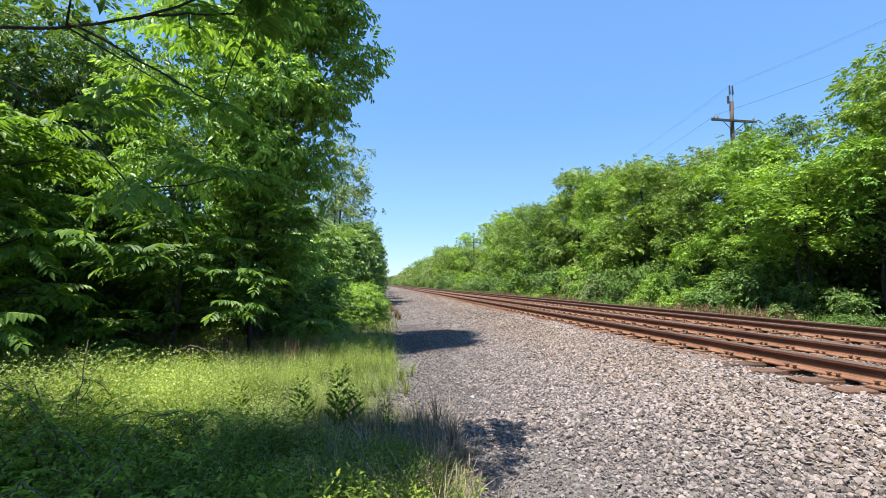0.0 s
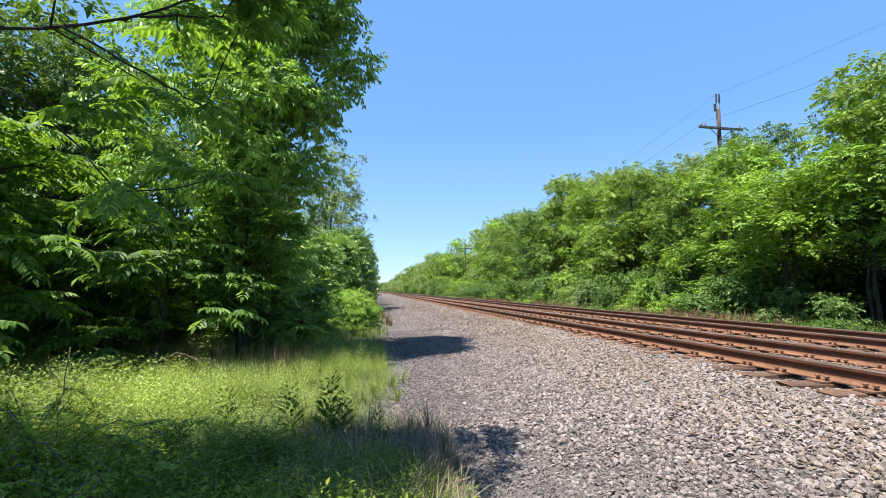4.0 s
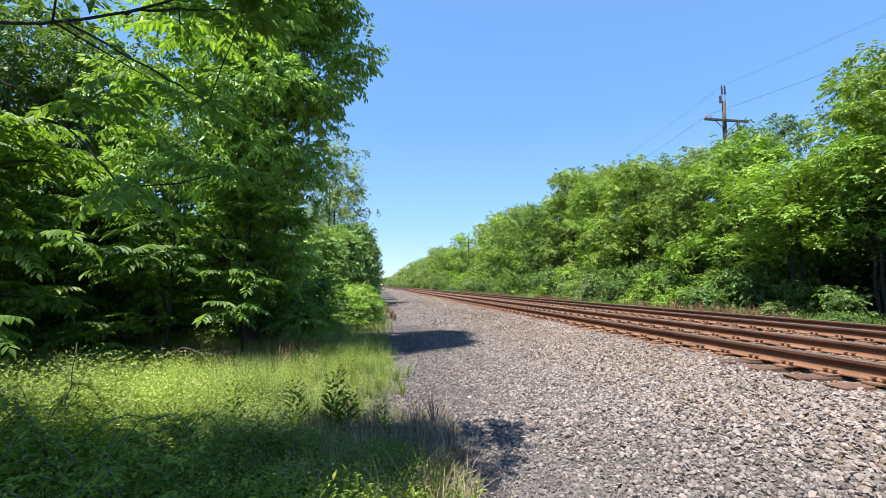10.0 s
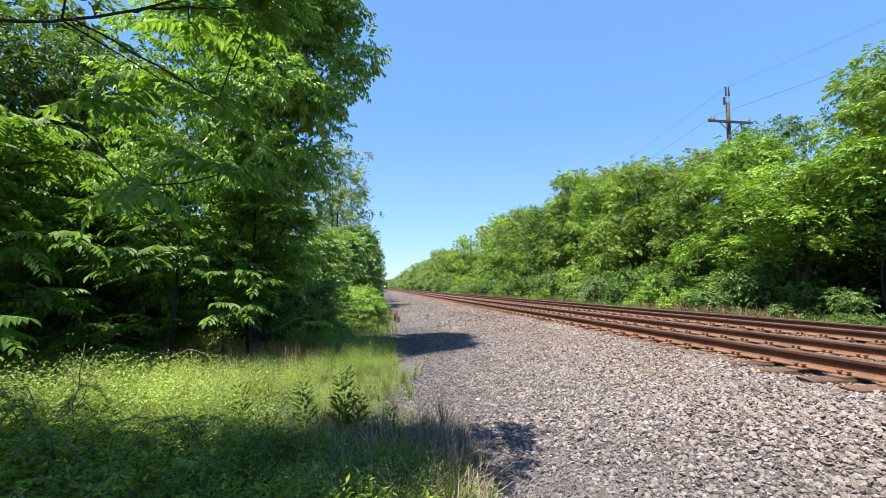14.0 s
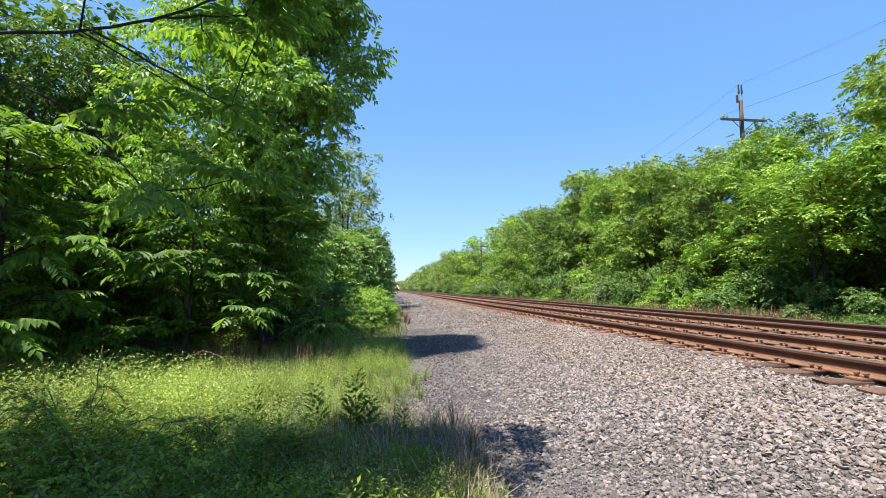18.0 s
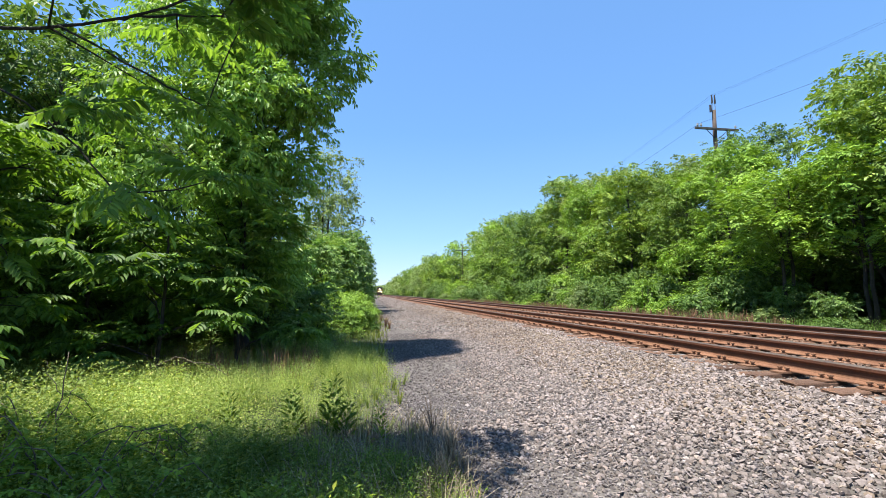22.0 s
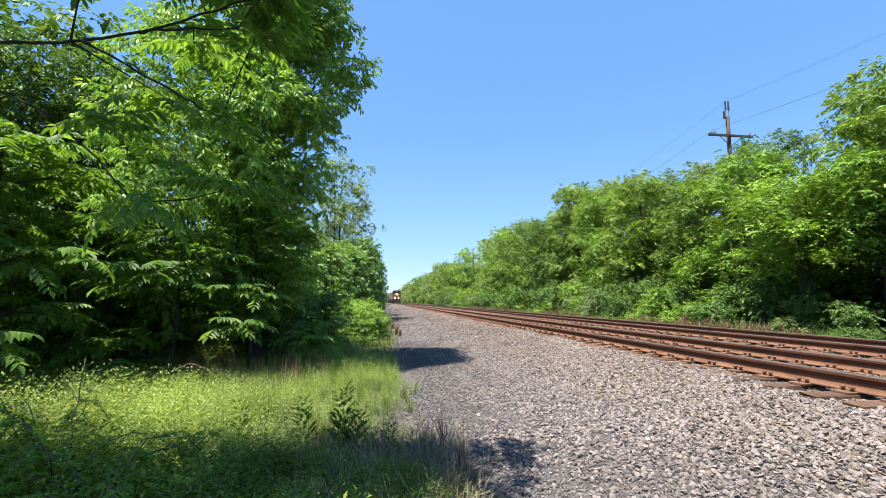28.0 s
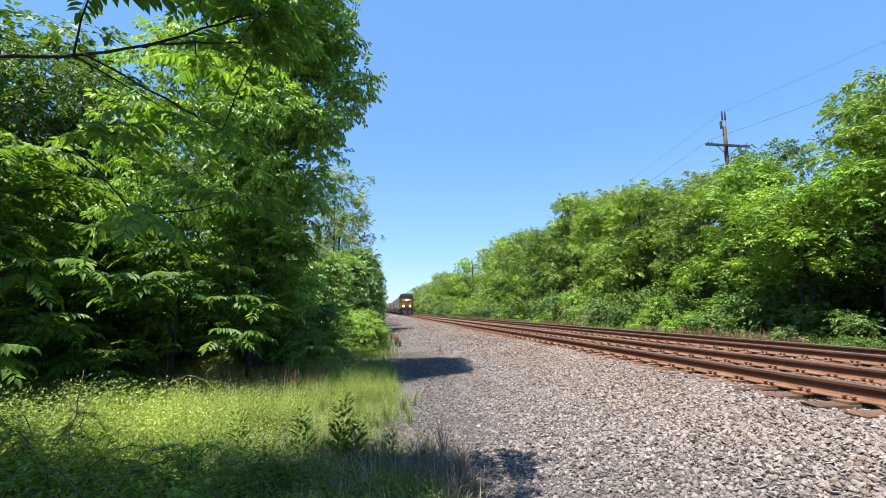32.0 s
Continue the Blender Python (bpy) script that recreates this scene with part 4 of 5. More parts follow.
def left_trees():
    g = "trees beside the gravel path"
    tall = tree_thing("tree", "tall dense dark green tree overhanging the weeds", "tree", g, M["dark_bark"], M["leaf_sunny"], scaled(-2.6, 10.0, 0, 1),
               seed=7, H=11.7, base=1.4, R=2.6, clusters=215, per=40, cr=0.58, leaf=0.27, form="hanging", stems=2, trunk_r=0.12,
               bell=([0.9, 2.2, 3.65, 4.8, 5.4, 6.4, 8.1, 10, 11.7], [0.8, 0.9, 0.95, 0.85, 1.5, 1.9, 1.6, 1.1, 0.4]),
               boughs=[(1.85, -0.6, 6.2), (2.0, -0.5, 6.5), (1.4, -0.9, 5.4), (1.7, -0.7, 5.8), (1.35, -0.4, 7.4), (1.3, 0.1, 8.0), (1.0, -1.0, 5.1), (1.2, -0.9, 7.0),
                       (-0.9, -2.2, 4.6), (-0.3, -2.4, 4.2), (0.3, -2.3, 4.8), (0.8, -1.9, 5.2), (-1.4, -1.8, 5.2), (-0.6, -2.0, 5.6), (0.2, -1.9, 5.9), (-1.8, -1.4, 4.4),
                       (-1.0, -2.3, 3.6), (0.5, -2.0, 3.9), (-2.2, -1.0, 5.0), (-1.6, -1.6, 6.0), (-0.2, -2.1, 3.4), (-2.0, -0.8, 3.6), (-0.7, -1.6, 6.5), (-1.7, -1.8, 3.2)])
    tree_thing("tree", "broad sunlit green tree behind the young saplings", "tree", g, M["dark_bark"], M["leaf_dark"], scaled(-8.2, 13.2, 0, 1),
               seed=8, H=7.6, base=0.6, R=3.2, clusters=110, per=30, cr=0.62, leaf=0.32, form="fine", stems=2, trunk_r=0.18)
    pale = tree_thing("tree", "slender pale green tree in thin leaf", "tree", g, M["bark"], M["leaf_pale"], scaled(-3.1, 34.0, 0, 1),
                      seed=9, H=11.8, base=2.0, R=2.5, clusters=100, per=15, cr=0.7, leaf=0.34, stems=2, trunk_r=0.11)
    copy_sized(pale, scaled(-3.6, 44, 130, 0.95, 0.9))
    back = tree_thing("tree", "dark thicket tree at the back of the clearing", "tree", g, M["dark_bark"], M["leaf_dark"], scaled(-12.0, 11.5, 0, 1),
                      seed=10, H=9, base=0.3, R=3.6, clusters=80, per=16, cr=0.8, leaf=0.45, stems=2, trunk_r=0.2)
    for x, y, r, s in ((-10.8, 15.0, 10, 1.15), (-14.5, 6.5, 60, 0.75), (-8.5, 17, 100, 0.8), (-13, 17, 210, 0.95), (-18, 12, 300, 1.0), (-7.0, 20.5, 30, 0.9), (-8.0, 28, 150, 0.95),
                       (-8, 38, 80, 1.0), (-7, 50, 200, 0.95), (-5, 62, 20, 0.85), (-5.5, 76, 110, 0.9), (-6, 95, 10, 0.9), (-7, 120, 60, 0.95), (-8, 150, 10, 1), (-9, 190, 90, 1.1), (-10, 240, 9, 1.2)):
        copy_sized(back, scaled(x, y, r, s))
    bush = tree_thing("shrub", "dense dusty green shrub at the edge of the path", "shrub", "shrubs beside the path", M["bark"], M["leaf_bush"], scaled(-2.7, 22.0, 0, 1),
                      seed=11, H=3.6, base=0.1, R=1.6, clusters=80, per=15, cr=0.5, leaf=0.32, stems=3, trunk_r=0.06)
    for x, y, r, s, sz in ((-3.7, 19.0, 70, 0.7, 0.75), (-2.2, 27, 140, 1.1, 1.2), (-2.1, 31, 200, 1.2, 1.45), (-1.9, 37, 20, 1.2, 1.6), (-2.0, 44, 90, 1.3, 1.7), (-2.0, 52, 180, 1.3, 1.75), (-2.0, 62, 45, 1.4, 1.8),
                           (-2.2, 74, 45, 1.5, 1.9), (-2.6, 88, 45, 1.6, 2.1)):
        copy_sized(bush, scaled(x, y, r, s, sz))
    for x, y, r, s, sz in ((-5.5, 16.5, 10, 1.2, 1.0), (-8.5, 16.0, 80, 1.3, 1.0), (-11, 15.5, 140, 1.4, 1.1), (-14, 13, 200, 1.5, 1.2), (-11.5, 9.5, 20, 1.2, 1.0), (-13.5, 7.0, 290, 1.3, 1.1), (-10.0, 12.5, 330, 1.2, 1.0),
                           (-6.8, 11.8, 50, 0.9, 0.7), (-3.4, 15.0, 150, 0.9, 0.7), (-5.8, 14.0, 250, 1.0, 0.7), (-4.6, 18.5, 250, 1.1, 0.9), (-17, 9, 250, 1.6, 1.2), (-16, 4, 150, 1.6, 1.2), (-3.6, 11.6, 30, 0.75, 0.5), (-4.9, 11.2, 120, 0.8, 0.55), (-1.8, 12.2, 220, 0.6, 0.45), (-6.2, 10.4, 300, 0.8, 0.5), (-2.6, 11.0, 10, 0.6, 0.4), (-4.2, 12.6, 70, 0.9, 0.7), (-3.1, 13.4, 160, 0.9, 0.75), (-5.7, 12.6, 260, 1.0, 0.8), (-7.4, 11.2, 20, 0.9, 0.7)):
        copy_sized(bush, scaled(x, y, r, s, sz))
    low = tree_thing("shrub", "low yellow-green shrub in full sun", "shrub", "shrubs beside the path", M["bark"], M["leaf_bright"], scaled(-1.5, 15.6, 0, 0.8),
                     seed=12, H=1.5, base=0.05, R=0.9, clusters=40, per=12, cr=0.33, leaf=0.2, stems=3, trunk_r=0.03)
    for x, y, r, s in ((-0.8, 18.6, 40, 0.6), (-2.2, 17.0, 80, 1.0), (-1.3, 20.2, 120, 0.85), (-0.6, 22.5, 10, 0.7), (-0.5, 27, 60, 0.8), (-1.1, 24.5, 200, 0.9), (-0.4, 32, 260, 0.8), (-0.7, 14.4, 30, 0.55), (-0.25, 16.6, 150, 0.5), (-1.5, 13.4, 250, 0.6), (-0.1, 19.4, 310, 0.5), (-0.9, 16.2, 200, 0.75)):
        copy_sized(low, scaled(x, y, r, s))
    return tall


# ---- trees of heaven in the foreground ----
def rosette(rng, soup, tips, dirs, size, count=(6, 9)):
    """Long compound leaves radiating from each twig tip."""
    pos, y, sc = [], [], []
    for p, d in zip(tips, dirs):
        n = rng.integers(*count)
        a = rng.uniform(0, 6.28) + np.arange(n) * 2.4
        for k in range(n):
            h = np.array([np.cos(a[k]), np.sin(a[k]), 0])
            pos.append(p - d * 0.03 * k)
            y.append(unit(h + d * rng.uniform(0.2, 0.7) + np.array([0, 0, rng.uniform(-0.1, 0.25)])))
            sc.append(size * rng.uniform(0.65, 1.15))
    pos, y, sc = np.array(pos), np.array(y), np.array(sc)
    pick = rng.integers(0, len(COMPOUND), len(pos))
    rot = frames_from(y, unit(rng.normal(0, 0.18, (len(pos), 3)) + np.array([0, 0, 1.0])))
    for k, (v, f) in enumerate(COMPOUND):
        w = pick == k
        scatter(soup, v, f, pos[w], rot[w], sc[w])


def heaven_tree(name, label, root, limbs, seed, size=0.5, many=5, trunk_r=0.08, spread=0.55):
    """limbs: rough lines from the trunk outward, in world metres; twigs with leaf fans grow along them."""
    rng = rng_of(seed)
    t = thing(name, pose(*root), label, "tree", "trees of heaven beside the path")
    base = np.array(root)
    wood, green = Soup(), Soup()
    for k, (line, r0, *count) in enumerate(limbs):
        twigs = count[0] if count else many
        line = np.array(line, float) - base
        for _ in range(2):
            cut = np.stack([line[:-1] * 0.75 + line[1:] * 0.25, line[:-1] * 0.25 + line[1:] * 0.75], 1).reshape(-1, 3)
            line = np.concatenate([line[:1], cut, line[-1:]])
        u = np.linspace(0, len(line) - 1, len(line) + 4)
        pts = np.stack([np.interp(u, np.arange(len(line)), line[:, a]) for a in range(3)], -1)
        pts[1:-1] += rng.normal(0, 0.008, pts[1:-1].shape)
        f = u / u[-1]
        tube(wood, pts, r0 * (1 - 0.8 * f) + 0.004, 6)
        tips, dirs = [pts[-1]], [unit(pts[-1] - pts[-2])]
        for j in range(twigs):
            q = rng.uniform(0.25 if r0 < 0.03 else 0.5, 0.97)
            p = np.array([np.interp(q, f, pts[:, a]) for a in range(3)])
            along = unit(pts[-1] - pts[0])
            d = unit(rng.normal(size=3) * np.array([1, 1, 0.7]) + along * 0.7)
            e = p + d * rng.uniform(0.5, 1.3) * spread
            e[2] += 0.05
            tube(wood, [p, (p + e) / 2 + rng.normal(0, 0.03, 3), e], [0.35 * r0 * (1 - q) + 0.006, 0.006, 0.004], 4)
            tips.append(e), dirs.append(d)
        rosette(rng, green, tips, dirs, size)
    part("trunk", wood, M["dark_bark"], t, smooth=True)
    part("crown", green, M["leaf_compound"], t)
    return t


def foreground_trees():
    low = [
        ([(-5.2, 2.8, -0.05), (-5.1, 2.8, 2.0), (-5.0, 2.7, 4.2), (-4.9, 2.6, 6.6)], 0.09, 6),
        ([(-5.15, 2.81, 2.8), (-3.82, 3.28, 3.08), (-2.81, 3.43, 3.18), (-2.11, 3.43, 3.26), (-1.52, 3.43, 3.49), (-0.94, 3.51, 3.82)], 0.013, 5),
        ([(-2.26, 3.43, 3.26), (-1.79, 3.51, 3.04), (-1.45, 3.6, 2.85), (-1.3, 3.62, 2.78)], 0.005, 1),
        ([(-4.06, 3.28, 3.08), (-2.96, 3.43, 2.96), (-2.34, 3.51, 2.65), (-1.79, 3.51, 2.02)], 0.007, 2),
        ([(-1.87, 3.43, 3.35), (-1.48, 3.67, 3.58), (-1.17, 3.82, 3.66)], 0.007, 2),
    ]
    high = []
    crotch = np.array([-5.0, 2.7, 4.0])
    for *tip, twigs in ((-1.0, 3.25, 5.9, 8), (-2.3, 2.6, 6.0, 12), (-2.7, 1.7, 5.8, 16), (-3.2, 0.2, 5.7, 10), (-2.2, 2.2, 5.7, 12), (-7.8, 2.6, 5.6, 6), (-7.4, 0.8, 5.6, 6),
                        # last two limbs here: unseen, added to cast shade on the saplings
                        (-2.4, 2.4, 6.8, 14), (-3.1, 1.2, 6.6, 16), (-3.4, 3.5, 5.7, 3), (-2.9, 0.9, 5.9, 14), (-2.9, 1.6, 6.2, 12), (-6.6, 6.6, 6.4, 9), (-7.6, 5.6, 6.2, 8)):
        tip = np.array(tip)
        high.append(([tuple(crotch), tuple(crotch * 0.55 + tip * 0.45 + np.array([0, 0, 0.45])), tuple(tip)], 0.04, twigs))
    young = []
    heaven_tree("tree_of_heaven", "tree of heaven with long feathery leaves on overhanging dark limbs", (-5.2, 2.8, -0.05), low + high, 71, 0.44, 7, spread=0.7)
    rng = random.Random(55)
    for x, y, h, seed in ((-5.0, 6.3, 3.4, 72), (-2.5, 8.9, 2.7, 73), (-7.3, 9.4, 4.4, 74), (-5.0, 8.8, 2.5, 75), (-3.4, 7.9, 2.4, 76), (-6.1, 5.4, 3.0, 77), (-6.3, 7.6, 3.9, 79), (-5.6, 9.6, 3.4, 78)):
        limbs = [([(x, y, -0.05), (x + 0.05, y, h * 0.4), (x + 0.08, y - 0.05, h * 0.75), (x + 0.1, y - 0.1, h)], 0.014 + 0.008 * h, 4)]
        turn = rng.uniform(0, 6)
        for k in range(round(2.6 * h)):
            z = 0.35 + (h - 0.7) * k / (2.6 * h - 1)
            turn += 2.4
            r = 1.05 * (1 - 0.45 * z / h) * rng.uniform(0.8, 1.15)
            dx, dy = math.cos(turn) * r, math.sin(turn) * r
            limbs.append(([(x, y, z), (x + dx * 0.6, y + dy * 0.6, z + 0.28), (x + dx, y + dy, z + 0.30)], 0.015, 3))
        young.append(heaven_tree("tree_of_heaven", "young tree of heaven with tiered drooping leaves", (x, y, -0.05), limbs, seed, 0.6, 4, spread=0.5))
    return young


# ---- weeds ----
def stem_plant(seed, leaves, width, leaf, up=0.5, fine=LEAF):
    """A single upright weed, height 1."""
    rng = rng_of(seed)
    s = Soup()
    z = np.linspace(0.08, 1.0, leaves)
    s.add([(-0.012, 0, -0.05), (0.012, 0, -0.05), (0.015, 0.03, 1.0)], [np.array([(0, 1, 2)])])
    a = np.arange(leaves) * 2.4 + rng.uniform(0, 6)
    y = np.stack([np.cos(a), np.sin(a), np.full(leaves, up) + rng.normal(0, 0.25, leaves)], -1)
    size = leaf * (1.15 - 0.7 * z) * rng.uniform(0.8, 1.2, leaves)
    p = np.stack([0.02 * np.ones(leaves), 0.015 * np.ones(leaves), z], -1) + y * width * 0.1
    scatter(s, fine[0], fine[1], p, frames_from(y, np.tile([0, 0, 1.0], (leaves, 1))), size)
    return np.concatenate(s.v), split_faces(s)


def tuft(seed, blades, spread, width=0.02):
    """Grass blades bending out of one root, height 1."""
    rng = rng_of(seed)
    v, f = [], []
    for k in range(blades):
        a, b = rng.uniform(0, 6.28), rng.uniform(0.2, 1.0) * spread
        h = rng.uniform(0.55, 1.0)
        o = rng.normal(0, 0.05, 2)
        d = np.array([np.cos(a), np.sin(a)])
        w = np.array([-d[1], d[0]]) * width
        i = len(v)
        for u, ww in ((0, 1), (0.5, 0.8), (0.85, 0.45)):
            c = o + d * b * u * u
            v += [(c[0] - w[0] * ww, c[1] - w[1] * ww, h * u), (c[0] + w[0] * ww, c[1] + w[1] * ww, h * u)]
        c = o + d * b
        v.append((c[0], c[1], h * (1 - 0.15 * b)))
        f += [(i, i + 1, i + 3), (i, i + 3, i + 2), (i + 2, i + 3, i + 5), (i + 2, i + 5, i + 4), (i + 4, i + 5, i + 6)]
    return np.array(v), [np.array(f)]


def edge_x(y):
    return np.interp(y, [0, 3.9, 6, 9.5, 14, 20, 60], [0.75, 0.62, 0.34, 0.2, 0.38, 0.5, 0.6]) + (0.09 + 0.005 * y) * np.sin(1.9 * y + 0.4) + 0.09 * np.sin(5.3 * y + 1)


def field(name, label, mat, forms, seed, count, x0, x1, y0, y1, lo, hi, keep=None, tilt=0.18, shape=None):
    rng = rng_of(seed)
    s = Soup()
    x, y = rng.uniform(x0, x1, count), rng.uniform(y0, y1, count)
    h = lo + (hi - lo) * rng.random(count) ** 1.4
    if shape is not None:
        h = h * shape(x, y)
    ok = h > 0.03
    if keep is not None:
        ok &= keep(x, y, rng)
    x, y, h = x[ok], y[ok], h[ok]
    pick = rng.integers(0, len(forms), len(x))
    pos = np.stack([x, y, ground_z(x, y)], -1)
    rot = yaws(rng, len(x), tilt)
    for k, (v, f) in enumerate(forms):
        w = pick == k
        scatter(s, v, f, pos[w], rot[w], h[w])
    return tagged(part(name, s, mat), label, "weeds", kind="stuff")


def weeds():
    soft = [stem_plant(200 + k, 30, 1, 0.105, 0.45) for k in range(4)]
    tall = [stem_plant(210 + k, 46, 1, 0.21, 0.85, LEAF_OVATE) for k in range(3)]
    broad = [stem_plant(220 + k, 14, 1, 0.27, 0.45) for k in range(3)]
    thin = [stem_plant(225 + k, 22, 1, 0.13, 0.55) for k in range(3)]
    tufts = [tuft(230 + k, 9, 0.5) for k in range(3)]
    left_of = lambda x, y, rng: x < edge_x(y) + 0.12 - 0.55 * rng.random(len(x)) ** 1.6
    seen = lambda x, y, rng: left_of(x, y, rng) & (x > -0.95 * y - 0.4)
    hump = lambda x, y: 0.75 + 0.16 * np.sin(4.1 * x + 1.3 * y) * np.sin(3.3 * y - 0.9 * x) + 0.35 * np.sin(0.8 * x + 1) * np.sin(0.9 * y) + 0.25 * np.clip((-x - 0.2) / 3, 0, 1) - 0.35 * np.clip((x + 0.5) / 0.9, 0, 1)
    field("weeds", "thick light green knee-high weeds in the clearing", M["weed"], soft + thin, 1, 16500, -8.5, 0.6, 2.6, 10.2, 0.22, 0.46, seen, shape=hump)
    # the foreground shade is partly painted: these weeds get the darkened leaf
    field("shaded_weeds", "leafy weeds beside the path, leaf colour darkened for the shade", M["weed_shaded"], soft + broad, 2, 5200, -4.6, 0.6, 1.2, 4.0, 0.2, 0.42,
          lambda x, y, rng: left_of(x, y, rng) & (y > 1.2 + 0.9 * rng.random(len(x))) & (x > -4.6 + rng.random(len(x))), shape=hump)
    field("seed_stalks", "thin dark stalks of weeds gone to seed at the back of the clearing", M["redweed"], [tuft(260, 4, 0.18, 0.006), tuft(261, 3, 0.14, 0.007)], 12, 130, -3.4, -0.9, 7.2, 8.9, 0.45, 0.72)
    field("bank_weeds", "weeds and low growth along the path into the distance", M["weed"], thin + soft, 3, 4500, -6, 0.6, 10, 45, 0.3, 0.6, left_of, shape=lambda x, y: np.clip((edge_x(y) + 0.1 - x) / 1.2, 0.2, 1))
    field("edge_grass", "thin grass at the edge of the gravel", M["grass"], tufts, 4, 2600, -0.9, 0.75, 1.0, 40, 0.10, 0.26, left_of)
    field("far_bank_weeds", "leafy green weeds on the bank beyond the tracks", M["leaf_dark"], thin + thin + tufts, 6, 5500, 12.3, 16.5, 4, 90, 0.25, 0.6)
    field("dry_stalks", "dry brown stalks beyond the tracks", M["redweed"], [tuft(240, 8, 0.3, 0.012), tuft(241, 6, 0.2, 0.012)], 7, 3200, 12.0, 14.4, 6, 70, 0.35, 0.75,
          lambda x, y, rng: np.sin(0.45 * y) > -0.2)
    field("dry_grass", "dry straw-coloured grass at the edge of the gravel", M["straw"], [tuft(250, 9, 0.6, 0.008), tuft(251, 7, 0.8, 0.008)], 8, 480, -0.7, 0.75, 2.0, 5.0, 0.15, 0.40,
          lambda x, y, rng: x < edge_x(y) + 0.2 * rng.random(len(x)))
    field("rough_grass", "rough grass and weeds on the open ground", M["grass"], thin + tufts, 9, 2600, -7, 0.6, -6, 1.9, 0.12, 0.3, lambda x, y, rng: left_of(x, y, rng) & (x * x + y * y > 0.8))
    rng = random.Random(3)
    for x, y, h, k in ((-0.36, 4.47, 0.46, 0), (-0.43, 4.40, 0.36, 2), (-0.72, 4.5, 0.38, 1), (-1.28, 4.55, 0.36, 2), (0.06, 4.30, 0.27, 1), (-0.28, 4.35, 0.34, 1)):
        s = Soup()
        v, f = tall[k]
        scatter(s, v, f, np.zeros((1, 3)), np.eye(3)[None], np.array([h * 1.25]))
        tagged(part("tall_weed", s, M["weed_shaded"]), "upright dark green leafy weed at the edge of the shade", "weed", "tall weeds").matrix_basis = pose(x, y, 0.0, rng.uniform(-6, 6), rng.uniform(-6, 6), rng.uniform(0, 360))


def trefoil(seed):
    """A bramble leaf: three toothed leaflets on a stalk, length 1."""
    rng = rng_of(seed)
    s = Soup()
    y = np.array([(0, 1.0, -0.25), (-0.9, 0.35, -0.2), (0.9, 0.35, -0.2)]) + rng.normal(0, 0.1, (3, 3))
    scatter(s, LEAF_OVATE[0] * np.array([1.55, 1, 1]), LEAF_OVATE[1], np.array([(0, 0.4, 0), (-0.03, 0.36, 0), (0.03, 0.36, 0)]), frames_from(y, np.tile([0, 0.1, 1.0], (3, 1))), np.array([0.62, 0.5, 0.5]))
    return np.concatenate(s.v), split_faces(s)


def brambles():
    """Arching canes set with leaves, in the dappled shade in front of the clearing."""
    leaves = [trefoil(400 + k) for k in range(3)]
    for k, (x, y, reach, height) in enumerate(((-3.3, 3.7, 0.75, 0.50), (-2.75, 3.35, 0.7, 0.46), (-2.2, 3.55, 0.7, 0.44), (-1.75, 3.2, 0.6, 0.40), (-3.6, 4.3, 0.7, 0.52), (-2.45, 2.75, 0.6, 0.42), (-1.9, 2.5, 0.5, 0.36),
                                               (-2.9, 2.9, 0.65, 0.42), (-1.3, 2.75, 0.5, 0.36), (-2.6, 4.0, 0.55, 0.42), (-1.5, 3.85, 0.4, 0.32), (-0.95, 2.4, 0.4, 0.30))):
        rng = rng_of(420 + k)
        cane, green = Soup(), Soup()
        for j in range(9):
            a, r, h = rng.uniform(0, 6.28), reach * rng.uniform(0.5, 1.0), height * rng.uniform(0.7, 1.45)
            u = np.linspace(0, 1, 8)
            pts = np.stack([np.cos(a) * r * u, np.sin(a) * r * u, h * np.sin(np.pi * (0.08 + 0.70 * u)) - 0.05], -1) + rng.normal(0, 0.012, (8, 3))
            tube(cane, pts, 0.0045 * (1 - 0.6 * u) + 0.001, 4)
            n = 26
            q = rng.uniform(0.2, 1.0, n)
            at = np.stack([np.interp(q, u, pts[:, c]) for c in range(3)], -1)
            b = rng.uniform(0, 6.28, n)
            d = np.stack([np.cos(b), np.sin(b), rng.uniform(-0.1, 0.5, n)], -1)
            rot, size, pick = frames_from(d, unit(rng.normal(0, 0.3, (n, 3)) + np.array([0, 0, 1.0]))), rng.uniform(0.040, 0.075, n), rng.integers(0, 3, n)
            for c, (v, f) in enumerate(leaves):
                w = pick == c
                scatter(green, v, f, at[w], rot[w], size[w])
        t = thing("bramble_bush", pose(x, y, float(ground_z(np.array([x]), np.array([y]))[0])), "arching bramble canes with three-part green leaves among the weeds", "bramble", "brambles in the weeds")
        tagged(part("cane_tangle", cane, M["twig"], t, smooth=True), kind="stuff")
        part("foliage", green, M["bramble"], t)


# ---- dead stalks and brush ----
def twiggy(name, label, category, root, lines, mat, group=""):
    s = Soup()
    for pts, r in lines:
        pts = np.array(pts, float)
        u = np.linspace(0, len(pts) - 1, 4 * (len(pts) - 1) + 1)
        q = np.stack([np.interp(u, np.arange(len(pts)), pts[:, a]) for a in range(3)], -1)
        q[1:-1] += rng_of(len(u)).normal(0, 0.008, q[1:-1].shape)
        tube(s, q, r * (1 - 0.7 * u / u[-1]) + 0.0012, 5)
    ob = tagged(part(name, s, mat, smooth=True), label, category, group)
    ob.matrix_basis = pose(*root)
    return ob


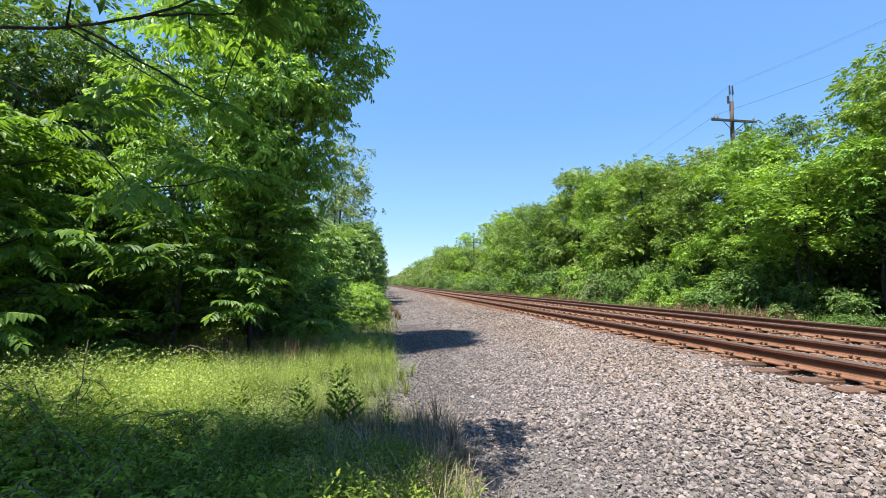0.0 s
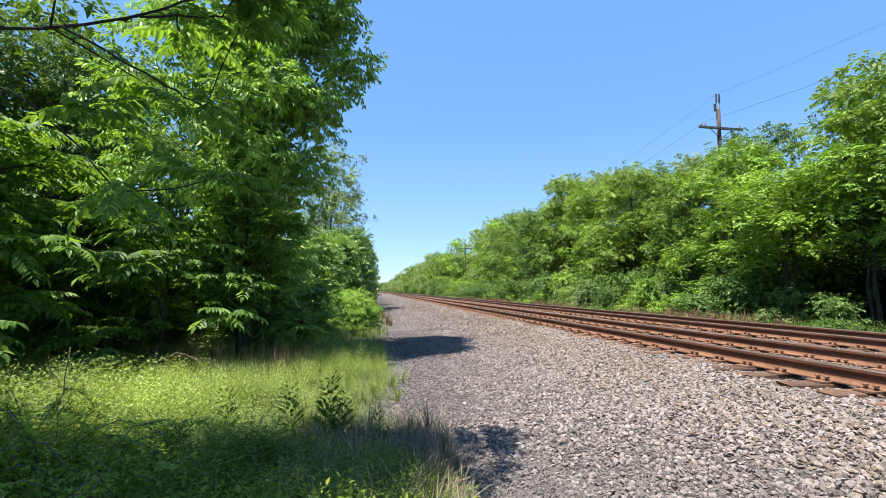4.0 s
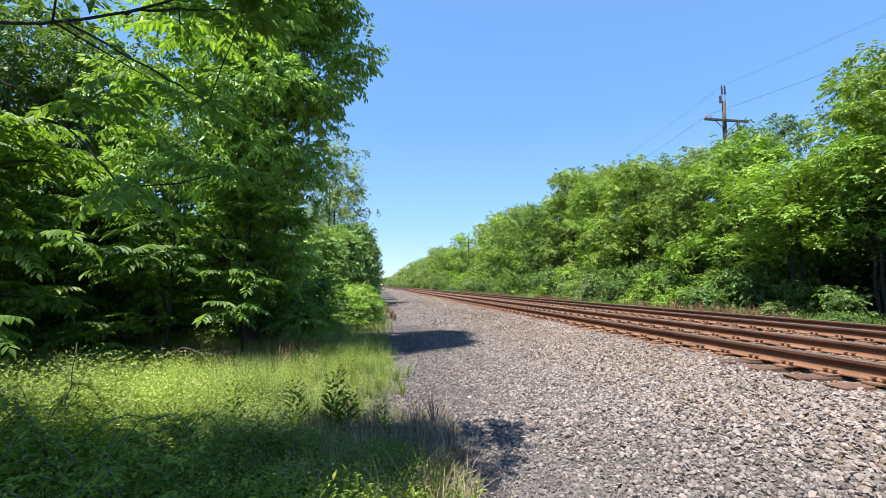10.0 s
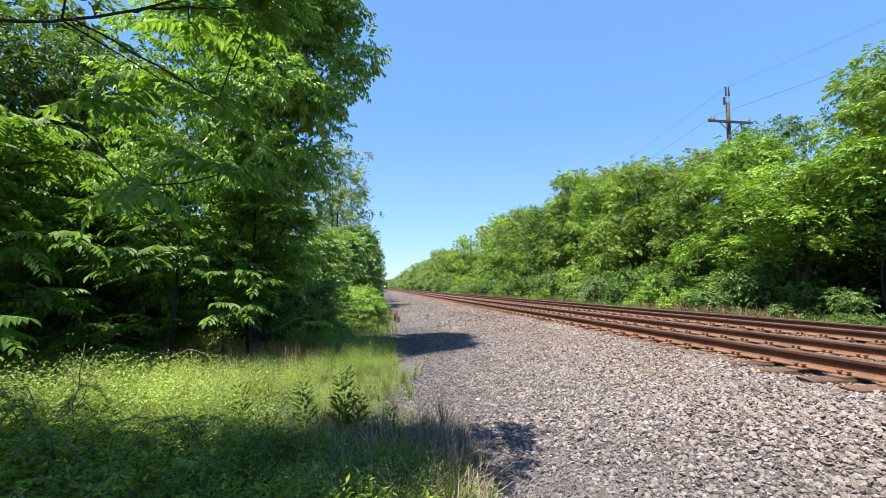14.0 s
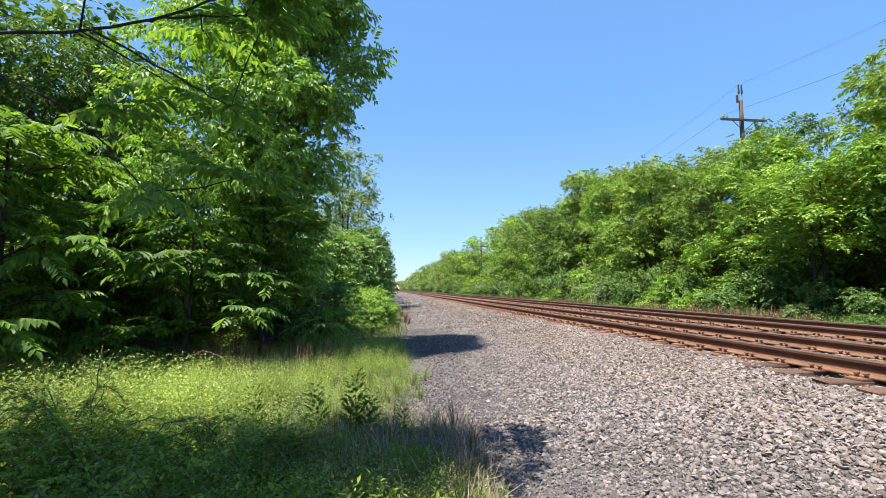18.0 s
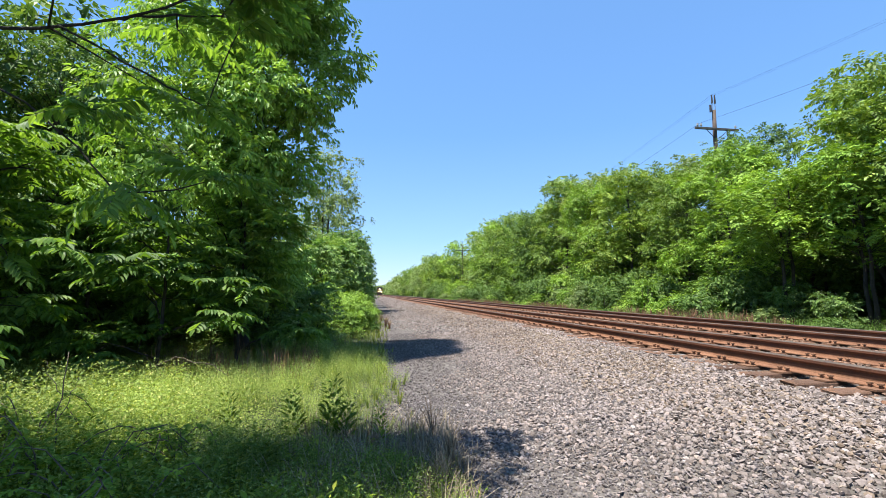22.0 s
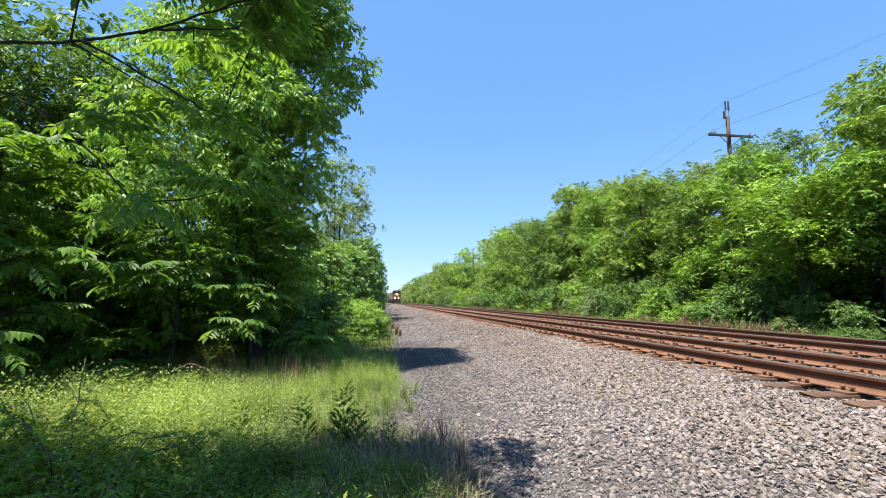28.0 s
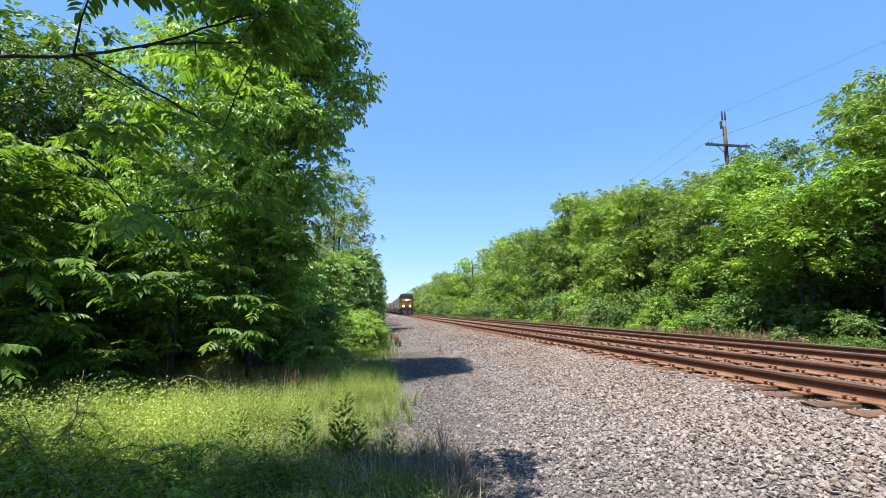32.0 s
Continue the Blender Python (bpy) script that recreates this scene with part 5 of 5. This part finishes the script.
def fan(seed, count, height, spread, r):
    rng = rng_of(seed)
    out = []
    for k in range(count):
        a, h = rng.uniform(0, 6.28), height * rng.uniform(0.5, 1.0)
        d = np.array([math.cos(a), math.sin(a), 0]) * spread * rng.uniform(0.3, 1.0)
        out.append(([tuple(d * 0.05), tuple(d * 0.5 + np.array([0, 0, h * 0.65])), tuple(d + np.array([0, 0, h]))], r))
    return out


def dead_plants():
    twiggy("dead_weed_stalk", "bare dark upright weed stem standing in the weeds", "dead weed", (-2.45, 4.05, 0.0),
           [([(0, 0, 0), (0.02, 0, 0.45), (0.05, 0.02, 0.92)], 0.006), ([(0.02, 0, 0.4), (0.10, 0.02, 0.6), (0.13, 0.03, 0.72)], 0.003),
            ([(0.03, 0, 0.6), (-0.08, 0.02, 0.75), (-0.10, 0.02, 0.85)], 0.002)], M["twig"])
    twiggy("arching_bramble", "thin arching bramble cane over the weeds", "bramble", (-3.5, 4.6, 0.25),
           [([(0, 0, 0), (0.25, -0.05, 0.22), (0.6, -0.15, 0.12), (0.85, -0.25, -0.12)], 0.006)], M["twig"])
    twiggy("arching_bramble", "thin arching bramble cane over the weeds", "bramble", (-2.9, 6.6, 0.3),
           [([(0, 0, 0.1), (0.3, -0.05, 0.25), (0.8, -0.1, 0.12), (1.0, -0.15, 0.0)], 0.006)], M["twig"])
    twiggy("fallen_stick", "thin bare stick lying in the shaded weeds", "stick", (-1.35, 2.55, 0.22),
           [([(0, 0, 0), (0.3, 0.03, 0.03), (0.62, 0.02, 0.02)], 0.007)], M["twig"])
    for x, y, seed, h, sp in ((0.52, 3.45, 300, 0.28, 0.32), (0.42, 3.05, 301, 0.22, 0.30), (0.62, 3.95, 302, 0.36, 0.16)):
        twiggy("dry_brush", "dry grey-brown twiggy brush at the gravel edge", "dry weed", (x, y, 0.0), fan(seed, 34, h, sp, 0.0018), M["straw"])["kind"] = "stuff"
    twiggy("dry_stalks_clump", "thin dry brown stalks standing at the gravel edge", "dry weed", (0.55, 4.5, 0.0), fan(310, 16, 0.45, 0.12, 0.0025), M["twig"])["kind"] = "stuff"
    for x, y, seed, h in ((0.55, 18.8, 320, 0.62), (0.66, 18.1, 321, 0.42), (0.42, 22.5, 322, 0.45)):
        s = Soup()
        for k in range(3):
            v, f = tuft(seed + k, 20, 0.55, 0.008)
            scatter(s, v, f, np.zeros((1, 3)), np.eye(3)[None], np.array([h]))
        tagged(part("dry_weed_clump", s, M["redweed"]), "reddish-brown dry weed clump beside the path", "dry weed", "dry weeds").matrix_basis = pose(x, y, 0)
    twiggy("dead_limb", "dark leaning dead limb under the far trees", "dead limb", (19.0, 13.0, 0.1),
           [([(0, 0, 0), (-0.9, 0.6, 2.2), (-1.9, 1.2, 3.9), (-2.4, 1.9, 4.5)], 0.14), ([(-0.9, 0.6, 2.2), (-0.6, 1.6, 3.2), (-0.9, 2.4, 3.6)], 0.06),
            ([(-1.6, 1.0, 3.4), (-2.6, 0.7, 3.3), (-3.1, 0.5, 2.8)], 0.04)], M["dark_bark"])


# ---- pole line ----
POLES = [(20.82, 24.0), (20.82, 103.0), (20.82, -54.0), (20.82, 182.0)]


def build_poles():
    first = None
    for k, (x, y) in enumerate(POLES):
        if first is None:
            p = first = thing("utility_pole", pose(x, y, 0.1), "weathered wooden utility pole with one crossarm and two top pins", "utility pole", "poles along the tracks")
            s = Soup()
            z = np.linspace(-0.3, 12.65, 9)
            tube(s, np.stack([0.03 * np.sin(z), 0 * z, z], -1), 0.17 - 0.055 * z / 12.65, 10)
            part("pole", s, M["pole"], p, smooth=True)
            bm = bmesh.new()
            box(bm, -1.5, 1.5, -0.20, -0.10, 11.32, 11.46, 0.01)
            part("crossarm", bm, M["arm"], p)
            for sg in (-1, 1):
                bm = bmesh.new()
                rod(bm, (sg * 0.75, -0.15, 11.34), (0, -0.11, 10.7), 0.022, 5)
                part("arm_brace", bm, M["wire"], p)
                bm = bmesh.new()
                rod(bm, (sg * 0.10, 0, 12.3), (sg * 0.10, 0, 13.5), 0.022, 6)
                part("top_pin", bm, M["pipe"], p, "thin galvanised pipe")
                bm = bmesh.new()
                rod(bm, (sg * 0.10, 0, 13.1), (sg * 0.10, 0, 13.65), 0.06, 7, 0.04)
                part("pin_insulator", bm, M["wire"], p)
            bm = bmesh.new()
            rod(bm, (-0.27, -0.05, 12.5), (-0.27, -0.05, 12.95), 0.065, 8)
            rod(bm, (-0.27, -0.05, 12.55), (-0.05, 0, 12.55), 0.02, 5)
            part("arrester", bm, M["wire"], p)
            for dx in (-1.32, -1.08, 1.3):
                bm = bmesh.new()
                rod(bm, (dx, -0.15, 11.46), (dx, -0.15, 11.54), 0.03, 7)
                rod(bm, (dx, -0.15, 11.54), (dx, -0.15, 11.68), 0.075, 8, 0.05)
                part("insulator", bm, M["porcelain"], p, "grey insulator")
        else:
            copy_thing(first, pose(x, y, 0.1))
    order = sorted(POLES, key=lambda q: q[1])
    for dx, dy, z, r in ((-1.2, -0.15, 11.78, 0.008), (-0.1, 0, 13.75, 0.005), (0.1, 0, 13.75, 0.004)):
        for (xa, ya), (xb, yb) in zip(order, order[1:]):
            u = np.linspace(0, 1, 28)
            s = Soup()
            tube(s, np.stack([xa + dx + 0 * u, ya + dy + (yb - ya) * u, z - 4 * 2.6 * u * (1 - u)], -1), np.full(28, r), 4)
            tagged(part("overhead_wire", s, M["wire"]), "thin dark sagging overhead wire between poles", "wire", "overhead wires")


# ---- train ----
T = {
    "yellow": surface("faded_yellow_paint", (0.127, 0.060, 0.012), (0.181, 0.090, 0.017), 1.2, 0.45, 0, 0.1, 20, stain=(0.107, 0.050, 0.020)),
    "blue": surface("dark_grimy_paint", (0.034, 0.017, 0.015), (0.060, 0.031, 0.026), 1.2, 0.4, 0, 0.1, 20),
    "roof": surface("dark_grey_roof_paint", (0.047, 0.048, 0.050), (0.080, 0.082, 0.084), 1.0, 0.6, 0, 0.1, 20),
    "black": surface("black_grimy_steel", (0.023, 0.015, 0.012), (0.047, 0.032, 0.025), 2, 0.7, 0.2, 0.2, 20),
    "brown": surface("brown_freight_paint", (0.107, 0.057, 0.040), (0.154, 0.087, 0.064), 0.8, 0.75, 0, 0.2, 15, rand=0.25, stain=(0.080, 0.040, 0.027)),
    "grey": surface("grey_freight_paint", (0.174, 0.168, 0.161), (0.261, 0.251, 0.234), 0.8, 0.7, 0, 0.2, 15, rand=0.15, stain=(0.161, 0.134, 0.114)),
    "dark": surface("black_freight_paint", (0.020, 0.020, 0.021), (0.040, 0.039, 0.037), 0.8, 0.7, 0, 0.2, 15, rand=0.3),
    "glass": glassy("dark_cab_glass", (0.013, 0.017, 0.020)),
    "lamp": lit("headlight_glass", (1.0, 0.80, 0.48), 9.0),
    "board": surface("number_board", (0.034, 0.034, 0.034), (0.060, 0.060, 0.060), 3, 0.4, 0, 0, 20),
    "hand": surface("yellow_handrail_paint", (0.335, 0.241, 0.047), (0.402, 0.295, 0.067), 3, 0.5, 0, 0, 20),
}


def box_part(name, dims, mat, parent, label="", bevel=0.03):
    bm = bmesh.new()
    box(bm, *dims, bevel)
    return part(name, bm, mat, parent, label)


def bogie(parent, y, axles, gap=1.7):
    b = box_part("bogie", (-1.15, 1.15, y - gap * (axles - 1) / 2 - 0.6, y + gap * (axles - 1) / 2 + 0.6, 0.42, 0.85), T["black"], parent)
    for k in range(axles):
        yy = y + gap * (k - (axles - 1) / 2)
        for sx in (-1, 1):
            bm = bmesh.new()
            rod(bm, (sx * 0.69, yy, 0.5), (sx * 0.82, yy, 0.5), 0.5, 18)
            rod(bm, (sx * 0.64, yy, 0.5), (sx * 0.69, yy, 0.5), 0.53, 18)
            part("wheel", bm, M["rail_top"], b)
    return b


def locomotive():
    """Six-axle freight engine, front at y = 0 looking down -y, rail level z = 0."""
    t = thing("locomotive", None, "yellow-nosed freight locomotive with dark lower body and lit headlights", "locomotive")
    bm = bmesh.new()
    box(bm, -1.5, 1.5, 0.9, 21.6, 1.15, 1.55, 0.04)
    part("underframe", bm, T["blue"], t)
    bm = bmesh.new()
    prism(bm, [(-1.0, 1.55), (1.0, 1.55), (1.0, 4.0), (0.75, 4.4), (-0.75, 4.4), (-1.0, 4.0)], 1, 5.2, 20.8)
    part("long_hood", bm, T["blue"], t)
    bm = bmesh.new()
    prism(bm, [(-1.03, 2.3), (1.03, 2.3), (1.03, 3.5), (-1.03, 3.5)], 1, 5.25, 19.0)
    part("hood_side_panel", bm, T["yellow"], t, "yellow side panels")
    bm = bmesh.new()
    prism(bm, [(-1.55, 1.55), (1.55, 1.55), (1.55, 4.1), (1.15, 4.62), (-1.15, 4.62), (-1.55, 4.1)], 1, 2.6, 5.2)
    cab = part("cab", bm, T["yellow"], t)
    bm = bmesh.new()
    prism(bm, [(-1.6, 4.07), (1.6, 4.07), (1.2, 4.7), (-1.2, 4.7)], 1, 2.5, 5.3)
    part("cab_roof", bm, T["roof"], cab)
    bm = bmesh.new()
    prism(bm, [(1.0, 1.55), (2.62, 1.55), (2.62, 3.5), (2.0, 3.45), (1.05, 3.15)], 0, -1.05, 1.05)
    part("nose", bm, T["yellow"], t)
    box_part("nose_stripe", (-1.06, 1.06, 0.97, 2.5, 1.6, 1.85), T["blue"], t, bevel=0)
    for x0, x1 in ((-1.35, -0.72), (-0.65, -0.04), (0.04, 0.65), (0.72, 1.35)):
        box_part("windscreen", (x0, x1, 2.55, 2.63, 3.5, 4.02), T["glass"], cab, bevel=0.02)
    for sx in (-1, 1):
        for y0, y1 in ((2.9, 3.8), (3.95, 4.9)):
            box_part("side_window", (sx * 1.53, sx * 1.58, y0, y1, 3.3, 3.98), T["glass"], cab, bevel=0)
        box_part("number_board", (sx * 0.95 - 0.25, sx * 0.95 + 0.25, 2.48, 2.55, 4.2, 4.4), T["board"], t, bevel=0)
        bm = bmesh.new()
        rod(bm, (sx * 0.74, 0.86, 1.92), (sx * 0.74, 1.02, 1.92), 0.15, 14)
        part("ditch_light", bm, T["lamp"], t, "bright lit lamp")
        for k, z in enumerate((0.35, 0.65, 0.95)):
            box_part("step", (sx * 1.05, sx * 1.5, 0.6, 1.0, z, z + 0.05), T["black"], t, bevel=0)
        for y in np.linspace(1.0, 21.2, 12):
            bm = bmesh.new()
            rod(bm, (sx * 1.47, y, 1.55), (sx * 1.47, y, 2.55), 0.022, 6)
            part("stanchion", bm, T["hand"], t)
        bm = bmesh.new()
        rod(bm, (sx * 1.47, 5.4, 2.55), (sx * 1.47, 21.2, 2.55), 0.022, 6)
        part("handrail", bm, T["hand"], t)
        bm = bmesh.new()
        rod(bm, (sx * 0.45, 0.85, 1.55), (sx * 0.45, 0.85, 2.5), 0.02, 6)
        rod(bm, (sx * 0.45, 0.85, 2.5), (sx * 1.4, 0.85, 2.5), 0.02, 6)
        rod(bm, (sx * 1.4, 0.85, 1.2), (sx * 1.4, 0.85, 2.5), 0.02, 6)
        part("front_handrail", bm, T["hand"], t)
    bm = bmesh.new()
    rod(bm, (-0.15, 0.92, 3.28), (-0.15, 1.2, 3.28), 0.13, 14)
    rod(bm, (0.15, 0.92, 3.28), (0.15, 1.2, 3.28), 0.13, 14)
    part("headlight", bm, T["lamp"], t, "bright lit lamp")
    box_part("headlight_housing", (-0.36, 0.36, 0.98, 1.6, 3.05, 3.5), T["yellow"], t)
    bm = bmesh.new()
    prism(bm, [(0.75, 0.12), (0.95, 1.15), (1.2, 1.15), (1.2, 0.12)], 0, -1.35, 1.35)
    part("snowplough", bm, T["black"], t)
    box_part("coupler", (-0.14, 0.14, 0.25, 0.9, 0.75, 1.0), T["black"], t)
    box_part("fuel_tank", (-1.25, 1.25, 8.6, 13.6, 0.3, 1.15), T["black"], t, bevel=0.12)
    for y in (8.0, 10.0, 17.0, 19.0):
        bm = bmesh.new()
        rod(bm, (0, y, 4.38), (0, y, 4.52), 0.62, 18)
        part("roof_fan", bm, T["roof"], t)
    box_part("exhaust", (-0.4, 0.4, 12.5, 13.4, 4.3, 4.65), T["black"], t)
    bm = bmesh.new()
    for k in (-0.16, 0, 0.16):
        rod(bm, (k, 3.4, 4.83), (k, 3.9, 4.83), 0.05, 8, 0.03)
    box(bm, -0.2, 0.2, 3.7, 3.8, 4.66, 4.8)
    part("horn", bm, T["black"], t)
    bogie(t, 4.2, 3)
    bogie(t, 18.0, 3)
    return t


def box_wagon(kind):
    """A freight car with its front at y = 0."""
    if kind == "gondola":
        t = thing("gondola_car", None, "brown open-topped freight wagon", "freight wagon", "wagons of the train")
        L, mat, top = 16.0, T["brown"], 2.7
    elif kind == "hopper":
        t = thing("hopper_car", None, "grey covered hopper wagon with ribbed sides", "freight wagon", "wagons of the train")
        L, mat, top = 17.5, T["grey"], 4.6
    else:
        t = thing("tank_car", None, "round black tank wagon with a dome", "freight wagon", "wagons of the train")
        L, mat, top = 17.0, T["dark"], 4.4
    box_part("underframe", (-1.2, 1.2, 0.3, L - 0.3, 0.95, 1.25), T["black"], t)
    if kind == "tank":
        bm = bmesh.new()
        rod(bm, (0, 0.7, 2.75), (0, L - 0.7, 2.75), 1.5, 24)
        part("tank", bm, mat, t, smooth=False)
        bm = bmesh.new()
        rod(bm, (0, L / 2, 4.1), (0, L / 2, 4.6), 0.5, 14)
        part("dome", bm, mat, t)
    elif kind == "gondola":
        for sx in (-1, 1):
            box_part("side_wall", (sx * 1.45, sx * 1.52, 0.5, L - 0.5, 1.2, top), mat, t)
        for y in (0.5, L - 0.58):
            box_part("end_wall", (-1.45, 1.45, y, y + 0.08, 1.2, top), mat, t)
        box_part("floor", (-1.45, 1.45, 0.5, L - 0.5, 1.2, 1.3), mat, t)
    else:
        bm = bmesh.new()
        prism(bm, [(-1.55, 1.7), (1.55, 1.7), (1.55, 4.0), (1.0, 4.5), (-1.0, 4.5), (-1.55, 4.0)], 1, 0.6, L - 0.6)
        part("body", bm, mat, t)
        for k in range(3):
            bm = bmesh.new()
            y = 3.4 + k * (L - 6.8) / 2
            prism(bm, [(y - 2.3, 1.72), (y + 2.3, 1.72), (y + 0.5, 0.5), (y - 0.5, 0.5)], 0, -1.2, 1.2)
            part("chute", bm, mat, t)
        box_part("roof_walk", (-0.35, 0.35, 0.8, L - 0.8, 4.55, 4.62), M["pipe"], t, bevel=0)
    if kind != "tank":
        for k in range(11):
            y = 0.9 + k * (L - 1.8) / 10
            for sx in (-1, 1):
                box_part("rib", (sx * 1.52, sx * 1.62, y - 0.06, y + 0.06, 1.3 if kind == "gondola" else 1.7, top if kind == "gondola" else 4.0), mat, t, bevel=0)
    for y in (2.2, L - 2.2):
        bogie(t, y, 2, 1.75)
    t["length"] = L
    return t


SPEED, FRONT_AT_END = 16.6, 99.0


# lean of the tall tree and of the young trees in the wind, in degrees towards the path
LEAN = [(0, 0.0), (2, -0.2), (3, 0.4), (4.5, 0.0), (6, 0.2), (7.5, -0.2), (9, 0.6), (10.5, -0.3), (12, 0.3), (13, -0.2), (14.5, -0.6), (16.5, -0.7), (18, -1.2), (19, -1.0),
        (20.5, -1.5), (22, -1.4), (23.5, -2.0), (25, -1.8), (26.2, -2.4), (27.5, -2.5), (28.5, -2.9), (29.3, -2.5), (30, -2.0), (31, -2.3), (32, -1.7)]


def motions():
    """The train rolls down the nearer track towards the path; the trees beside it sway in the wind."""
    base = TALL_TREE.matrix_basis.copy()
    walk(TALL_TREE, [(t, base @ pose(0, 0, 0, 0.25 * math.sin(1.9 * t), a, 0)) for t, a in LEAN])
    for k, ob in enumerate(YOUNG_TREES):
        base = ob.matrix_basis.copy()
        walk(ob, [(0.8 * j, base @ pose(0, 0, 0, 0.45 * math.sin(2.1 * j + k), 0.5 * math.sin(1.3 * j + 2 * k) + 0.25 * math.sin(2.9 * j + k), 0)) for j in range(41)])
    x = (RAILS[0][0] + RAILS[0][1]) / 2 + 0.04
    for ob, back in TRAIN:
        along = [(t, FRONT_AT_END + back + SPEED * (32.0 - t)) for t in range(0, 33)]
        walk(ob, [(t, pose(x - math.sin(radians(TRACK_TURN)) * y, y, RAIL_TOP, 0, 0, TRACK_TURN)) for t, y in along])


def build_train():
    out = [(locomotive(), 0.0)]
    first = {k: None for k in ("hopper", "gondola", "tank")}
    back = 22.3
    for kind in ("hopper", "tank", "hopper", "gondola", "tank", "hopper", "gondola", "hopper", "tank", "tank", "hopper", "gondola", "hopper", "hopper"):
        if first[kind] is None:
            first[kind] = w = box_wagon(kind)
        else:
            w = copy_thing(first[kind], pose(0, 0, 0))
        out.append((w, back))
        back += first[kind]["length"] + 0.5
    return out


build_ground()
build_poles()
TALL_TREE = left_trees()
YOUNG_TREES = foreground_trees()
right_woods()
right_shrubs()
TRAIN = build_train()
weeds()
brambles()
dead_plants()
build_stones()
build_tracks()
motions()
